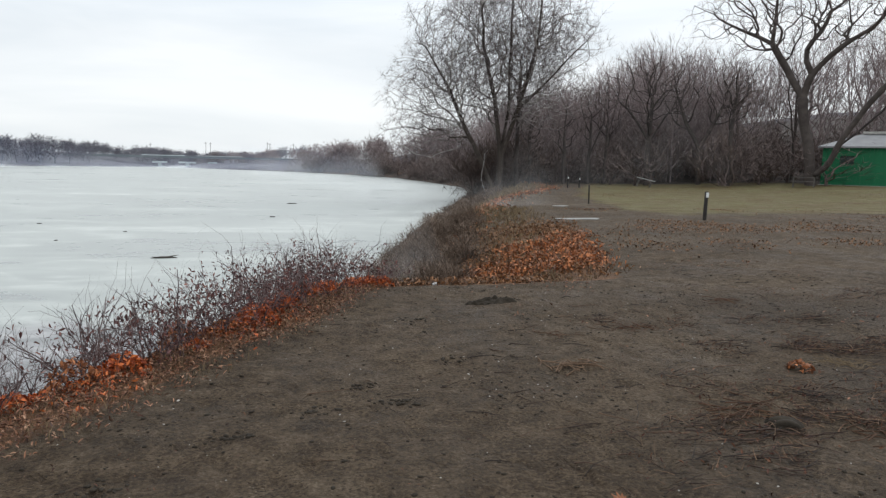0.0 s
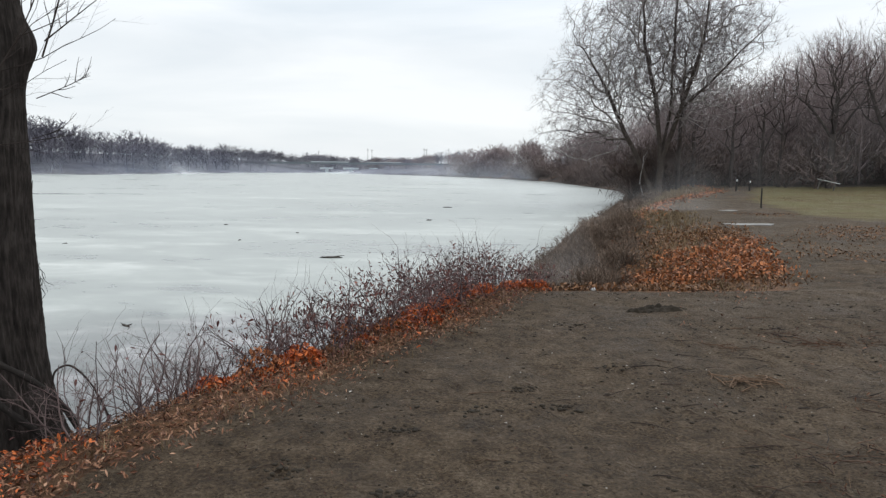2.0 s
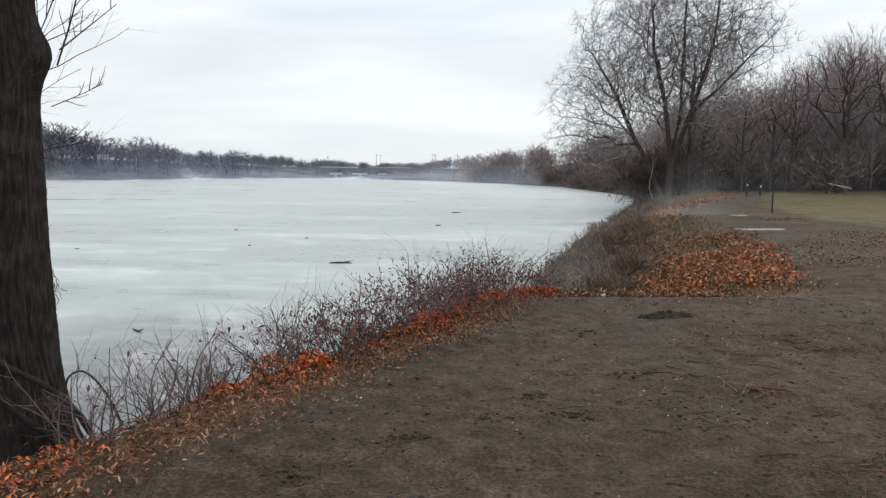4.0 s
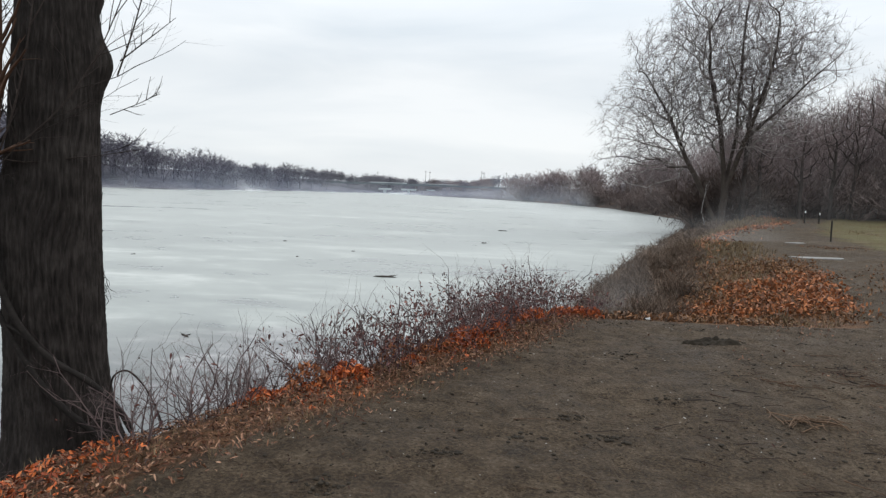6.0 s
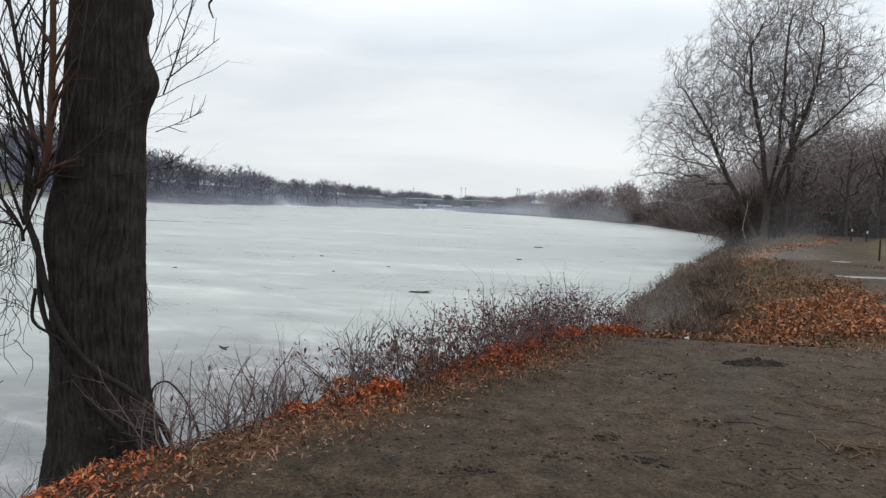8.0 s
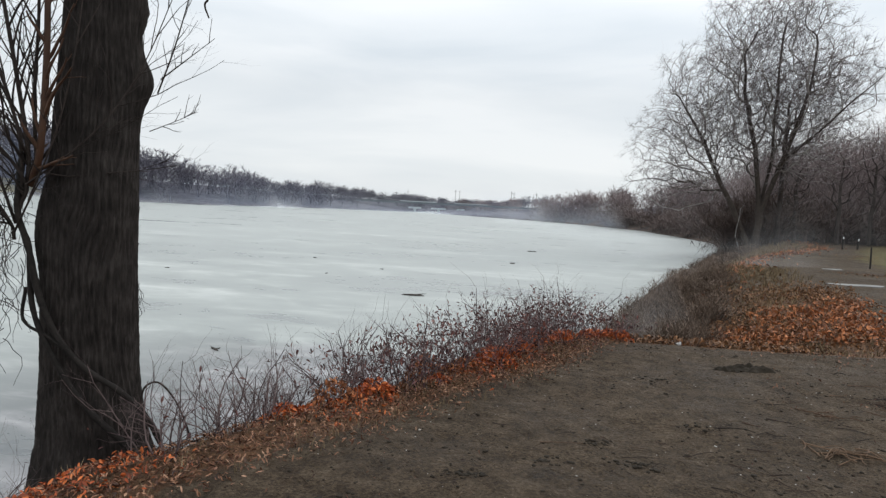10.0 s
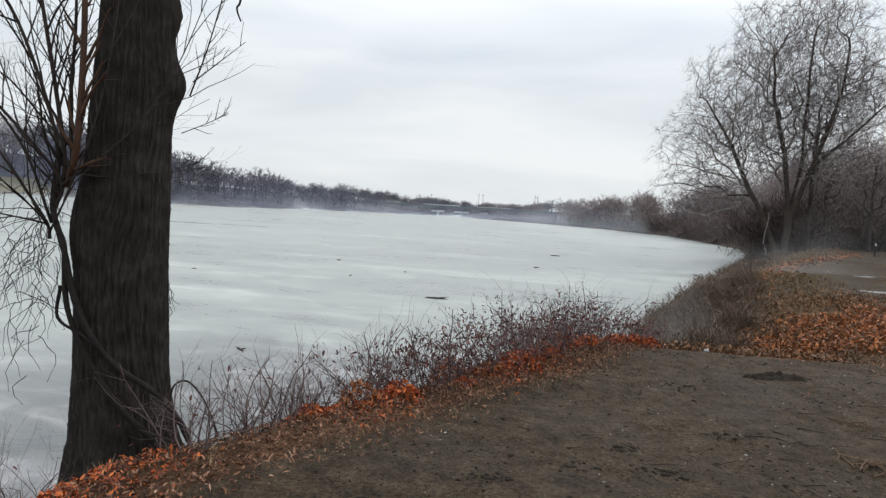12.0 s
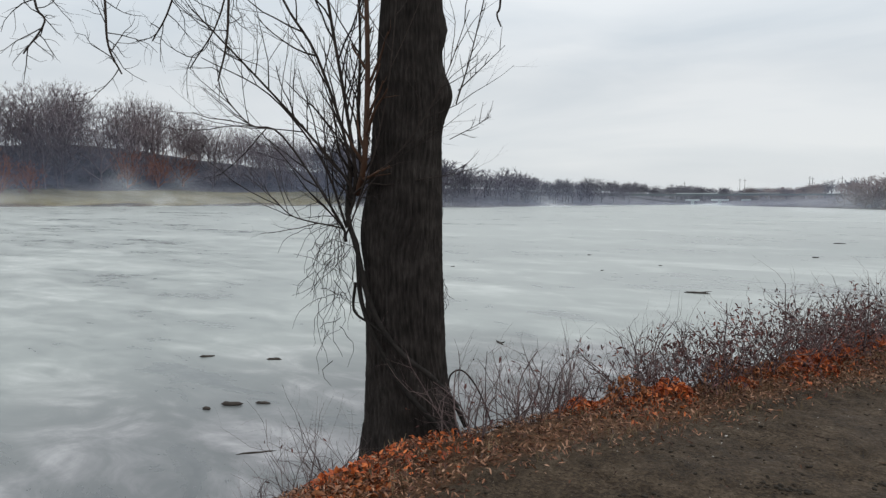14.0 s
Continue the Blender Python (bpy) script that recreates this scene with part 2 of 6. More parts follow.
def build_ground():
    rings = [0.25]
    while rings[-1] < 16:
        rings.append(rings[-1] + max(0.03, rings[-1] * 0.0155))
    while rings[-1] < 1450:
        rings.append(rings[-1] * 1.035)
    rings = np.array(rings)
    ang = np.concatenate([np.radians(np.arange(-62, 92, 0.38)), np.radians(np.arange(92, 298, 4.0))])
    rr, aa = np.meshgrid(rings, ang, indexing="ij")
    x, y = -rr * np.sin(aa), rr * np.cos(aa)
    d = shore(x, y)
    z = height(x, y, d)
    n, k = rr.shape
    verts = np.stack([x, y, z], -1).reshape(-1, 3)
    i = np.arange(n * k).reshape(n, k)
    j = np.roll(i, -1, 1)
    faces = np.stack([i[:-1], i[1:], j[1:], j[:-1]], -1).reshape(-1, 4)
    verts = np.vstack([verts, [[0, 0, ground_z(0, 0)]]])
    me = sheet("ground", verts, faces)
    bm = bmesh.new()
    bm.from_mesh(me)
    bm.verts.ensure_lookup_table()
    for a in range(k):
        bm.faces.new((bm.verts[n * k], bm.verts[int(i[0, a])], bm.verts[int(j[0, a])]))
    bm.normal_update()
    bm.to_mesh(me)
    bm.free()
    me.polygons.foreach_set("use_smooth", np.ones(len(me.polygons), bool))
    # what covers the soil: red grass, green fallen leaves, blue rough bank growth
    xx, yy, dd = x.ravel(), y.ravel(), d.ravel()
    rad = np.hypot(xx, yy)
    lawn_line = 20.5 + 0.05 * xx + 2.6 * wave(xx, yy, 0.3, 11)
    path_line = 5.3 + 0.205 * (yy - 14) + 0.2 * np.clip(yy - 35, 0, 30) + 0.4 * wave(xx, yy, 0.8, 12)
    verge_line = np.interp(yy, VERGE_Y, VERGE_X)
    lawn = smooth(-3.5, 3.5, yy - lawn_line) * smooth(0.8, 5.5, xx - path_line) * (1 - smooth(62, 75, rad))
    far_lawn = (xx < -60) * smooth(41, 45, np.degrees(np.arctan2(-xx, yy))) * smooth(2.0, 5, dd) * (1 - smooth(26, 34, dd))
    strip = (1 - smooth(1.65, 2.15, dd + 0.2 * wave(xx, yy, 2.1, 13))) * (yy < 11)
    hollow = smooth(8.3, 9.0, yy - 0.55 * np.clip(xx - 2.6, 0, 9)) * (1 - smooth(15.5, 19, yy)) * (1 - smooth(-0.3, 0.5, xx - 4.6 - 0.24 * (yy - 11))) * (yy < 40)
    verge = smooth(9, 11, yy) * (1 - smooth(-0.3, 0.9, xx - verge_line - 0.3 * wave(xx, yy, 0.9, 15))) * (xx > -5)
    woods = smooth(60, 72, rad) * (xx > -60) + (xx < -60) * np.maximum(smooth(24, 34, dd), 1 - smooth(41, 45, np.degrees(np.arctan2(-xx, yy))))
    leaf = np.clip(np.maximum.reduce([strip, 0.9 * hollow, 0.45 * verge]), 0, 1)
    rough = np.clip(np.maximum((1 - smooth(2.2, 3.4, dd)) * (yy > 10), verge * 0.8), 0, 1)
    far_rough = (xx < -60) * (1 - smooth(0.6, 1.6, dd))
    rough = np.maximum.reduce([rough, far_rough, np.clip(woods, 0, 1)])
    grass = np.clip(np.maximum(lawn, far_lawn), 0, 1)
    att = me.color_attributes.new("cover", "FLOAT_COLOR", "POINT")
    col = np.zeros((len(verts), 4), np.float32)
    col[:-1, 0], col[:-1, 1], col[:-1, 2], col[:, 3] = grass, leaf, rough, 1
    att.data.foreach_set("color", col.ravel())
    # wet mud under the drift lines, and a painted haze tint on distant woods' floor
    mud_haze = np.zeros((len(verts), 4), np.float32)
    mud_haze[:-1, 0] = smooth(-0.15, 0.45, wave(xx, yy, 1.1, 27) + 0.15) * smooth(0.3, 2.0, xx - 0.25 * yy + 0.2) * smooth(0.2, 1.0, yy) * (1 - smooth(6, 9, yy))
    mud_haze[:-1, 1] = smooth(110, 190, rad) * np.clip(woods, 0, 1)
    mud_haze[:-1, 2] = far_lawn
    soil = me.color_attributes.new("soil", "FLOAT_COLOR", "POINT")
    soil.data.foreach_set("color", mud_haze.ravel())
    m, t, b = material("wet dirt, lawn and leaf litter", 0.85, 0.16)
    at = t.nodes.new("ShaderNodeAttribute")
    at.attribute_name = "cover"
    sep = t.nodes.new("ShaderNodeSeparateColor")
    t.links.new(at.outputs["Color"], sep.inputs["Color"])
    fine = tex(t, 38, 6, 0.65)
    mid = tex(t, 5, 5, 0.6)
    big = tex(t, 0.55, 4, 0.55)
    dirt = ramp(t, calc(t, "ADD", calc(t, "MULTIPLY", fine, 0.45), calc(t, "ADD", calc(t, "MULTIPLY", mid, 0.33), calc(t, "MULTIPLY", big, 0.22))),
                [(0.37, (0.023, 0.016, 0.0105)), (0.5, (0.077, 0.054, 0.0345)), (0.63, (0.164, 0.124, 0.085))])
    # specks of rotted leaf and bark trodden in
    specks = ramp(t, tex(t, 55, 2, 0.5, (1, 1.6, 1), distort=0.5), [(0.56, (0, 0, 0)), (0.61, (1, 1, 1))])
    clumps = ramp(t, tex(t, 2.2, 3, 0.6), [(0.42, (0.25, 0.25, 0.25)), (0.6, (0.9, 0.9, 0.9))])
    dirt = mix(t, calc(t, "MULTIPLY", specks, clumps), dirt, (0.022, 0.015, 0.010))
    chips = ramp(t, tex(t, 75, 2, 0.5, distort=0.4), [(0.70, (0, 0, 0)), (0.74, (0.8, 0.8, 0.8))])
    dirt = mix(t, chips, dirt, (0.24, 0.2, 0.155))
    at2 = t.nodes.new("ShaderNodeAttribute")
    at2.attribute_name = "soil"
    sep2 = t.nodes.new("ShaderNodeSeparateColor")
    t.links.new(at2.outputs["Color"], sep2.inputs["Color"])
    mudc = ramp(t, fine, [(0.36, (0.018, 0.0125, 0.009)), (0.55, (0.046, 0.033, 0.023)), (0.68, (0.10, 0.074, 0.052))])
    dirt = mix(t, calc(t, "MULTIPLY", sep2.outputs["Red"], ramp(t, mid, [(0.35, (0.2, 0.2, 0.2)), (0.6, (0.95, 0.95, 0.95))])), dirt, mudc)
    grassc = ramp(t, calc(t, "ADD", calc(t, "MULTIPLY", tex(t, 9, 6, 0.8), 0.45), calc(t, "MULTIPLY", tex(t, 0.5, 6, 0.75, (0.5, 1.6, 1)), 0.55)),
                  [(0.38, (0.07, 0.044, 0.024)), (0.45, (0.125, 0.085, 0.043)), (0.52, (0.12, 0.108, 0.048)), (0.58, (0.145, 0.128, 0.06)), (0.66, (0.22, 0.155, 0.08))])
    leafc = ramp(t, calc(t, "ADD", calc(t, "MULTIPLY", tex(t, 26, 5, 0.7), 0.6), calc(t, "MULTIPLY", tex(t, 1.4, 3, 0.5), 0.4)),
                 [(0.36, (0.05, 0.027, 0.016)), (0.5, (0.13, 0.072, 0.04)), (0.62, (0.22, 0.115, 0.06))])
    roughc = ramp(t, calc(t, "ADD", calc(t, "MULTIPLY", tex(t, 14, 5, 0.7), 0.5), calc(t, "MULTIPLY", tex(t, 0.4, 5, 0.7), 0.5)), [(0.38, (0.022, 0.018, 0.017)), (0.5, (0.052, 0.042, 0.037)), (0.64, (0.10, 0.078, 0.064))])
    # blue-grey floor colour stands in for haze, stronger with distance
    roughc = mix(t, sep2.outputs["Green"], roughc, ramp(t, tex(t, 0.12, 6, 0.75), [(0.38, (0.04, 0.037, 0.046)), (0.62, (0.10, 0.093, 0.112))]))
    grassc = mix(t, sep2.outputs["Blue"], grassc, ramp(t, tex(t, 0.12, 5, 0.7, (0.5, 1, 1)), [(0.35, (0.12, 0.104, 0.05)), (0.65, (0.22, 0.19, 0.11))]))
    edge = calc(t, "ADD", calc(t, "MULTIPLY", tex(t, 3.3, 5, 0.7), 0.5), calc(t, "MULTIPLY", tex(t, 0.45, 4, 0.7), 0.5))

    def fuzzy(v):
        f = calc(t, "ADD", v, calc(t, "MULTIPLY", calc(t, "SUBTRACT", edge, 0.5), 1.5))
        return ramp(t, f, [(0.4, (0, 0, 0)), (0.62, (1, 1, 1))])
    c = mix(t, fuzzy(sep.outputs["Red"]), dirt, grassc)
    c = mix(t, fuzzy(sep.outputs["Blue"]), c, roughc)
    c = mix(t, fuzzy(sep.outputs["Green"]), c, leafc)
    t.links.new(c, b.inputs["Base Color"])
    damp = ramp(t, tex(t, 1.1, 4, 0.6), [(0.35, (0.62, 0.62, 0.62)), (0.65, (0.92, 0.92, 0.92))])
    t.links.new(damp, b.inputs["Roughness"])
    pock = ramp(t, tex(t, 9, 3, 0.5, distort=0.6), [(0.36, (0, 0, 0)), (0.46, (1, 1, 1))])
    bump(t, b, calc(t, "ADD", calc(t, "ADD", calc(t, "MULTIPLY", fine, 0.8), calc(t, "MULTIPLY", pock, 0.5)), calc(t, "ADD", mid, calc(t, "MULTIPLY", tex(t, 120, 3, 0.6), 0.5))), 0.9, 0.045)
    me.materials.append(m)
    return tagged(new("ground", me), "bare wet grey-brown dirt with lawn, leaf litter and river banks", "ground", kind="structure")


build_ground()


def build_ice():
    """The frozen river: pale grey ice with darker wet streaks."""
    rings = np.concatenate([np.arange(1.5, 60, 0.75), 60 * 1.05 ** np.arange(0, 66)])
    ang = np.concatenate([np.radians(np.arange(-40, 118, 1.0)), np.radians(np.arange(118, 320, 6.0))])
    rr, aa = np.meshgrid(rings, ang, indexing="ij")
    x, y = -rr * np.sin(aa), rr * np.cos(aa)
    n, k = rr.shape
    verts = np.stack([x, y, np.full_like(x, WATER) + 0.004 * wave(x, y, 1.3, 21)], -1).reshape(-1, 3)
    i = np.arange(n * k).reshape(n, k)
    j = np.roll(i, -1, 1)
    faces = np.stack([i[:-1], i[1:], j[1:], j[:-1]], -1).reshape(-1, 4)
    keep = (shore(x, y).ravel()[faces].min(1) < 1.0)
    me = sheet("river_ice", verts, faces[keep])
    me.polygons.foreach_set("use_smooth", np.ones(len(me.polygons), bool))
    att = me.color_attributes.new("margin", "FLOAT_COLOR", "POINT")
    thin = 1 - smooth(1.5, 10, -shore(x, y).ravel() + 1.2 * wave(x, y, 0.5, 31).ravel())
    thin = thin * (y.ravel() < 12)
    att.data.foreach_set("color", np.repeat(thin.astype(np.float32), 4))
    m, t, b = material("wet pale river ice", 0.3, 0.5)
    streak = tex(t, 0.16, 6, 0.62, (0.35, 1.5, 1), distort=0.5)
    patch = tex(t, 0.55, 5, 0.6, (0.6, 1.2, 1), distort=0.8)
    floe = tex(t, 1.1, 6, 0.65, (0.55, 1.0, 1), distort=1.4)
    f = calc(t, "ADD", calc(t, "MULTIPLY", streak, 0.42), calc(t, "ADD", calc(t, "MULTIPLY", patch, 0.33), calc(t, "MULTIPLY", floe, 0.25)))
    at = t.nodes.new("ShaderNodeAttribute")
    at.attribute_name = "margin"
    white = ramp(t, f, [(0.34, (0.115, 0.128, 0.122)), (0.43, (0.225, 0.243, 0.231)), (0.52, (0.34, 0.36, 0.341)), (0.64, (0.52, 0.535, 0.512))])
    grey = ramp(t, calc(t, "ADD", calc(t, "MULTIPLY", patch, 0.5), calc(t, "MULTIPLY", floe, 0.5)), [(0.38, (0.08, 0.089, 0.091)), (0.48, (0.128, 0.134, 0.135)), (0.55, (0.21, 0.208, 0.212)), (0.64, (0.37, 0.362, 0.366))])
    t.links.new(mix(t, at.outputs["Fac"], white, grey), b.inputs["Base Color"])
    t.links.new(ramp(t, f, [(0.36, (0.16, 0.16, 0.16)), (0.6, (0.6, 0.6, 0.6))]), b.inputs["Roughness"])
    bump(t, b, streak, 0.04, 0.05)
    me.materials.append(m)
    return tagged(new("river_ice", me), "frozen river of pale grey-green ice with wet streaks", "river ice", kind="structure")


build_ice()

# ---- growing things: tubes along branching lines ----
def tubes(lines):
    """One mesh of tapered tubes: lines of (points, radii, sides). Lines of one length are swept together."""
    sets = {}
    for pts, rad, n in lines:
        sets.setdefault((len(pts), n), []).append((pts, rad))
    verts, faces, base = [], [], 0
    for (k, n), group in sets.items():
        pts = np.array([g[0] for g in group], float)
        rad = np.array([g[1] for g in group], float)
        tan = np.empty_like(pts)
        tan[:, 1:-1] = pts[:, 2:] - pts[:, :-2]
        tan[:, 0] = pts[:, 1] - pts[:, 0]
        tan[:, -1] = pts[:, -1] - pts[:, -2]
        tan /= np.linalg.norm(tan, axis=2)[..., None] + 1e-12
        ref = np.where((np.abs(tan[:, :1, 2:]) < 0.8), np.array([0.31, 0.17, 0.93]), np.array([0.95, 0.2, 0.1]))
        u = np.cross(tan, np.broadcast_to(ref, tan.shape))
        u /= np.linalg.norm(u, axis=2)[..., None] + 1e-12
        v = np.cross(tan, u)
        # fine twigs (one side) are ribbons of two edges
        m = max(n, 2)
        a = np.arange(m) * math.tau / m
        ring = pts[:, :, None] + rad[:, :, None, None] * (u[:, :, None] * np.cos(a)[:, None] + v[:, :, None] * np.sin(a)[:, None])
        verts.append(ring.reshape(-1, 3))
        i = base + np.arange(len(group) * k * m).reshape(len(group), k, m)
        j = np.roll(i, -1, 2)
        base += i.size
        if n == 1:
            i, j = i[:, :, :1], j[:, :, :1]
        faces.append(np.stack([i[:, :-1], j[:, :-1], j[:, 1:], i[:, 1:]], -1).reshape(-1, 4))
    return np.concatenate(verts), np.concatenate(faces)


def tube_mesh(name, lines, mat, smooth_it=True):
    v, f = tubes(lines)
    me = sheet(name, v, f)
    if smooth_it:
        me.polygons.foreach_set("use_smooth", np.ones(len(me.polygons), bool))
    me.materials.append(mat)
    return me


def part(name, me, parent, label=""):
    """Links a mesh as one part under a thing; the mesh is in the thing's own space."""
    ob = new(name, me)
    ob.parent = parent
    if label:
        tagged(ob, label)
    return ob


def unit(v):
    x, y, z = float(v[0]), float(v[1]), float(v[2])
    n = math.sqrt(x * x + y * y + z * z) + 1e-12
    return np.array((x / n, y / n, z / n))


def across(a, b):
    return np.array((a[1] * b[2] - a[2] * b[1], a[2] * b[0] - a[0] * b[2], a[0] * b[1] - a[1] * b[0]))


def bent(rng, start, way, length, steps, wander, lift):
    """Points of a branch that wanders, and lifts or sags."""
    px, py, pz = float(start[0]), float(start[1]), float(start[2])
    wx, wy, wz = unit(way)
    step = length / steps
    pts = [(px, py, pz)]
    for dx, dy, dz in rng.normal(0, wander, (steps, 3)).tolist():
        wx, wy, wz = wx + dx, wy + dy, wz + dz + lift
        n = step / (math.sqrt(wx * wx + wy * wy + wz * wz) + 1e-12)
        px, py, pz = px + wx * n, py + wy * n, pz + wz * n
        wx, wy, wz = wx * n / step, wy * n / step, wz * n / step
        pts.append((px, py, pz))
    return pts


def branch_out(rng, out, start, way, length, radius, level, spec):
    """Grows a branch and all that it bears into out[level]. spec: one row a level: children, spread, ratio, wander, lift, steps, sides, first child."""
    kids, spread, ratio, wander, lift, steps, sides, keep = spec[level]
    pts = bent(rng, start, way, length, steps, wander, lift)
    tip = 0.38
    rad = [radius * (1 - (1 - tip) * k / steps) for k in range(steps + 1)]
    if level == len(spec) - 1:
        rad[-1] = radius * 0.35
    out[level].append((pts, rad, sides))
    if level + 1 >= len(spec):
        return
    for c in range(kids):
        q = rng.uniform(0, 1, 4).tolist()
        s = min(keep + (1 - keep) * (c + 0.1 + 0.9 * q[0]) / kids, 1.0)
        f = s * steps
        k = min(int(f), steps - 1)
        a, b = pts[k], pts[k + 1]
        p = [a[i] + (b[i] - a[i]) * (f - k) for i in range(3)]
        axis = unit([b[i] - a[i] for i in range(3)])
        side = unit(across(axis, rng.normal(0, 1, 3)))
        ang = spread * (0.65 + 0.6 * q[1])
        way2 = axis * math.cos(ang) + side * math.sin(ang)
        r_here = radius * (1 - (1 - tip) * s)
        branch_out(rng, out, p, way2, length * ratio * (0.7 + 0.5 * q[2]) * (1.15 - 0.45 * s), r_here * (0.5 + 0.22 * q[3]), level + 1, spec)


def near_trunk():
    """The big trunk on the bank, with furrowed bark, a burl, roots that flare, suckers, vines and limbs overhead."""
    tree = new("riverside_tree")
    c0 = np.array([-3.2, 3.9])
    tree.location = (c0[0], c0[1], ground_z(*c0) - 0.1)
    z0 = tree.location.z
    tagged(tree, "thick dark trunk with furrowed bark, vines and suckers on the bank", "tree")
    n_a, top = 260, 9.0
    zs = np.concatenate([np.arange(-0.35, 3.4, 0.016), np.arange(3.4, top, 0.08)])
    ang = np.arange(n_a) * math.tau / n_a
    zz, aa = np.meshgrid(zs, ang, indexing="ij")
    # to the side that faces along the bank, as seen from the open ground
    right = np.array([0.77, 0.635])
    away = np.array([-0.635, 0.77])
    h = zz - 0.1 + z0 + 0.1
    rad = np.interp(h, [-0.7, -0.4, -0.1, 0.3, 1.1, 2.0, 2.75, 4, 9], [0.47, 0.395, 0.335, 0.30, 0.284, 0.255, 0.222, 0.21, 0.14])
    ca, sa = np.cos(aa), np.sin(aa)
    # buttress roots
    low = np.exp(-np.clip(h + 0.45, 0, 9) / 0.28)
    rad = rad * (1 + low * (0.10 * np.cos(3 * aa + 0.6) + 0.07 * np.cos(5 * aa + 1.9)))
    # the burl and a smaller one above it
    def lump(a0, h0, wa, wh, amt):
        da = np.angle(np.exp(1j * (aa - a0)))
        return amt * np.exp(-(da / wa) ** 2 - ((h - h0) / wh) ** 2)
    rad = rad + lump(-0.1, 2.28, 0.55, 0.17, 0.085) + lump(0.1, 2.75, 0.6, 0.12, 0.06) + lump(math.pi, 1.3, 0.5, 0.25, 0.05) + lump(-1.3, 1.5, 0.4, 0.3, 0.02)
    # long ridges with rifts between, that merge and part
    twist = aa * 1.0 + 0.12 * np.sin(h * 2.1) + 0.05 * np.sin(h * 6.7 + aa * 3)
    lines_a = np.abs(np.sin((twist * 34 + np.sin(h * 3.1) * 1.3 + np.sin(h * 11 + 3 * aa) * 0.8 + np.sin(h * 23 + 5 * aa) * 0.4) / 2))
    lines_b = np.abs(np.sin((twist * 47 - np.sin(h * 4.3 + 1.0) * 1.5 + np.sin(h * 9 - 4 * aa) * 0.9 + np.sin(h * 27 + 2 * aa) * 0.4) / 2))
    breaks = 0.5 + 0.5 * np.sin(h * 31 + 9 * np.sin(aa * 17) + 4 * np.sin(aa * 5))
    rid = np.minimum(lines_a, np.maximum(lines_b, 0.35 * breaks)) ** 0.6
    rad = rad + 0.026 * (rid - 0.75) * np.clip(1.0 - 0.05 * h, 0.5, 1)
    rng = np.random.RandomState(5)
    rad = rad + rng.normal(0, 0.0011, rad.shape)
    cx = np.interp(h, [-0.6, 0.2, 1.1, 2.75, 9], [0.055, 0.01, 0.0, 0.05, 0.5])
    x = right[0] * (cx + rad * ca) + away[0] * rad * sa
    y = right[1] * (cx + rad * ca) + away[1] * rad * sa
    n = len(zs)
    i = np.arange(n * n_a).reshape(n, n_a)
    j = np.roll(i, -1, 1)
    me = sheet("trunk", np.stack([x, y, zz], -1).reshape(-1, 3), np.stack([i[:-1], j[:-1], j[1:], i[1:]], -1).reshape(-1, 4))
    me.polygons.foreach_set("use_smooth", np.ones(len(me.polygons), bool))
    me.materials.append(BARK_NEAR)
    part("trunk", me, tree, "dark trunk of deeply furrowed bark with a burl")
    return tree, right, away, z0


TREE, RIGHT, AWAY, TREE_Z = near_trunk()


def bare_tree(name, at, label, seed, stems, spec, twig_from, mats, group=""):
    """A small bare tree: trunk and limbs, and a crown of twigs."""
    rng = np.random.RandomState(seed)
    root = new(name)
    root.location = (at[0], at[1], ground_z(*at) - 0.15)
    tagged(root, label, "tree", group)
    out = [[] for _ in spec]
    for start, way, length, radius in stems:
        branch_out(rng, out, start, way, length, radius, 0, spec)
    for line in out[0]:
        part("trunk", tube_mesh("trunk", [line], mats[0]), root)
    tagged(part("scaffold", tube_mesh("scaffold", [l for lev in out[1:twig_from] for l in lev], mats[1]), root), kind="stuff")
    tagged(part("crown", tube_mesh("crown", [l for lev in out[twig_from:] for l in lev], mats[2], False), root), kind="stuff")
    return root


def in_lobes(rng, lobes, n, shell=0.42):
    """Points inside a crown of several rounded lobes: rows of centre and radii."""
    size = np.array([r[0] * r[1] * r[2] for c, r in lobes])
    pick = rng.choice(len(lobes), n, p=size / size.sum())
    way = rng.normal(0, 1, (n, 3))
    way /= np.linalg.norm(way, axis=1)[:, None]
    # an uneven outline
    ragged = 0.93 + 0.13 * np.sin(way @ rng.normal(0, 4, (3, 1)) + 1)[:, 0] + 0.12 * np.sin(way @ rng.normal(0, 8, (3, 1)))[:, 0]
    way *= (rng.uniform(0, 1, n) ** shell * ragged)[:, None]
    return np.array([lobes[k][0] for k in pick]) + way * np.array([lobes[k][1] for k in pick])


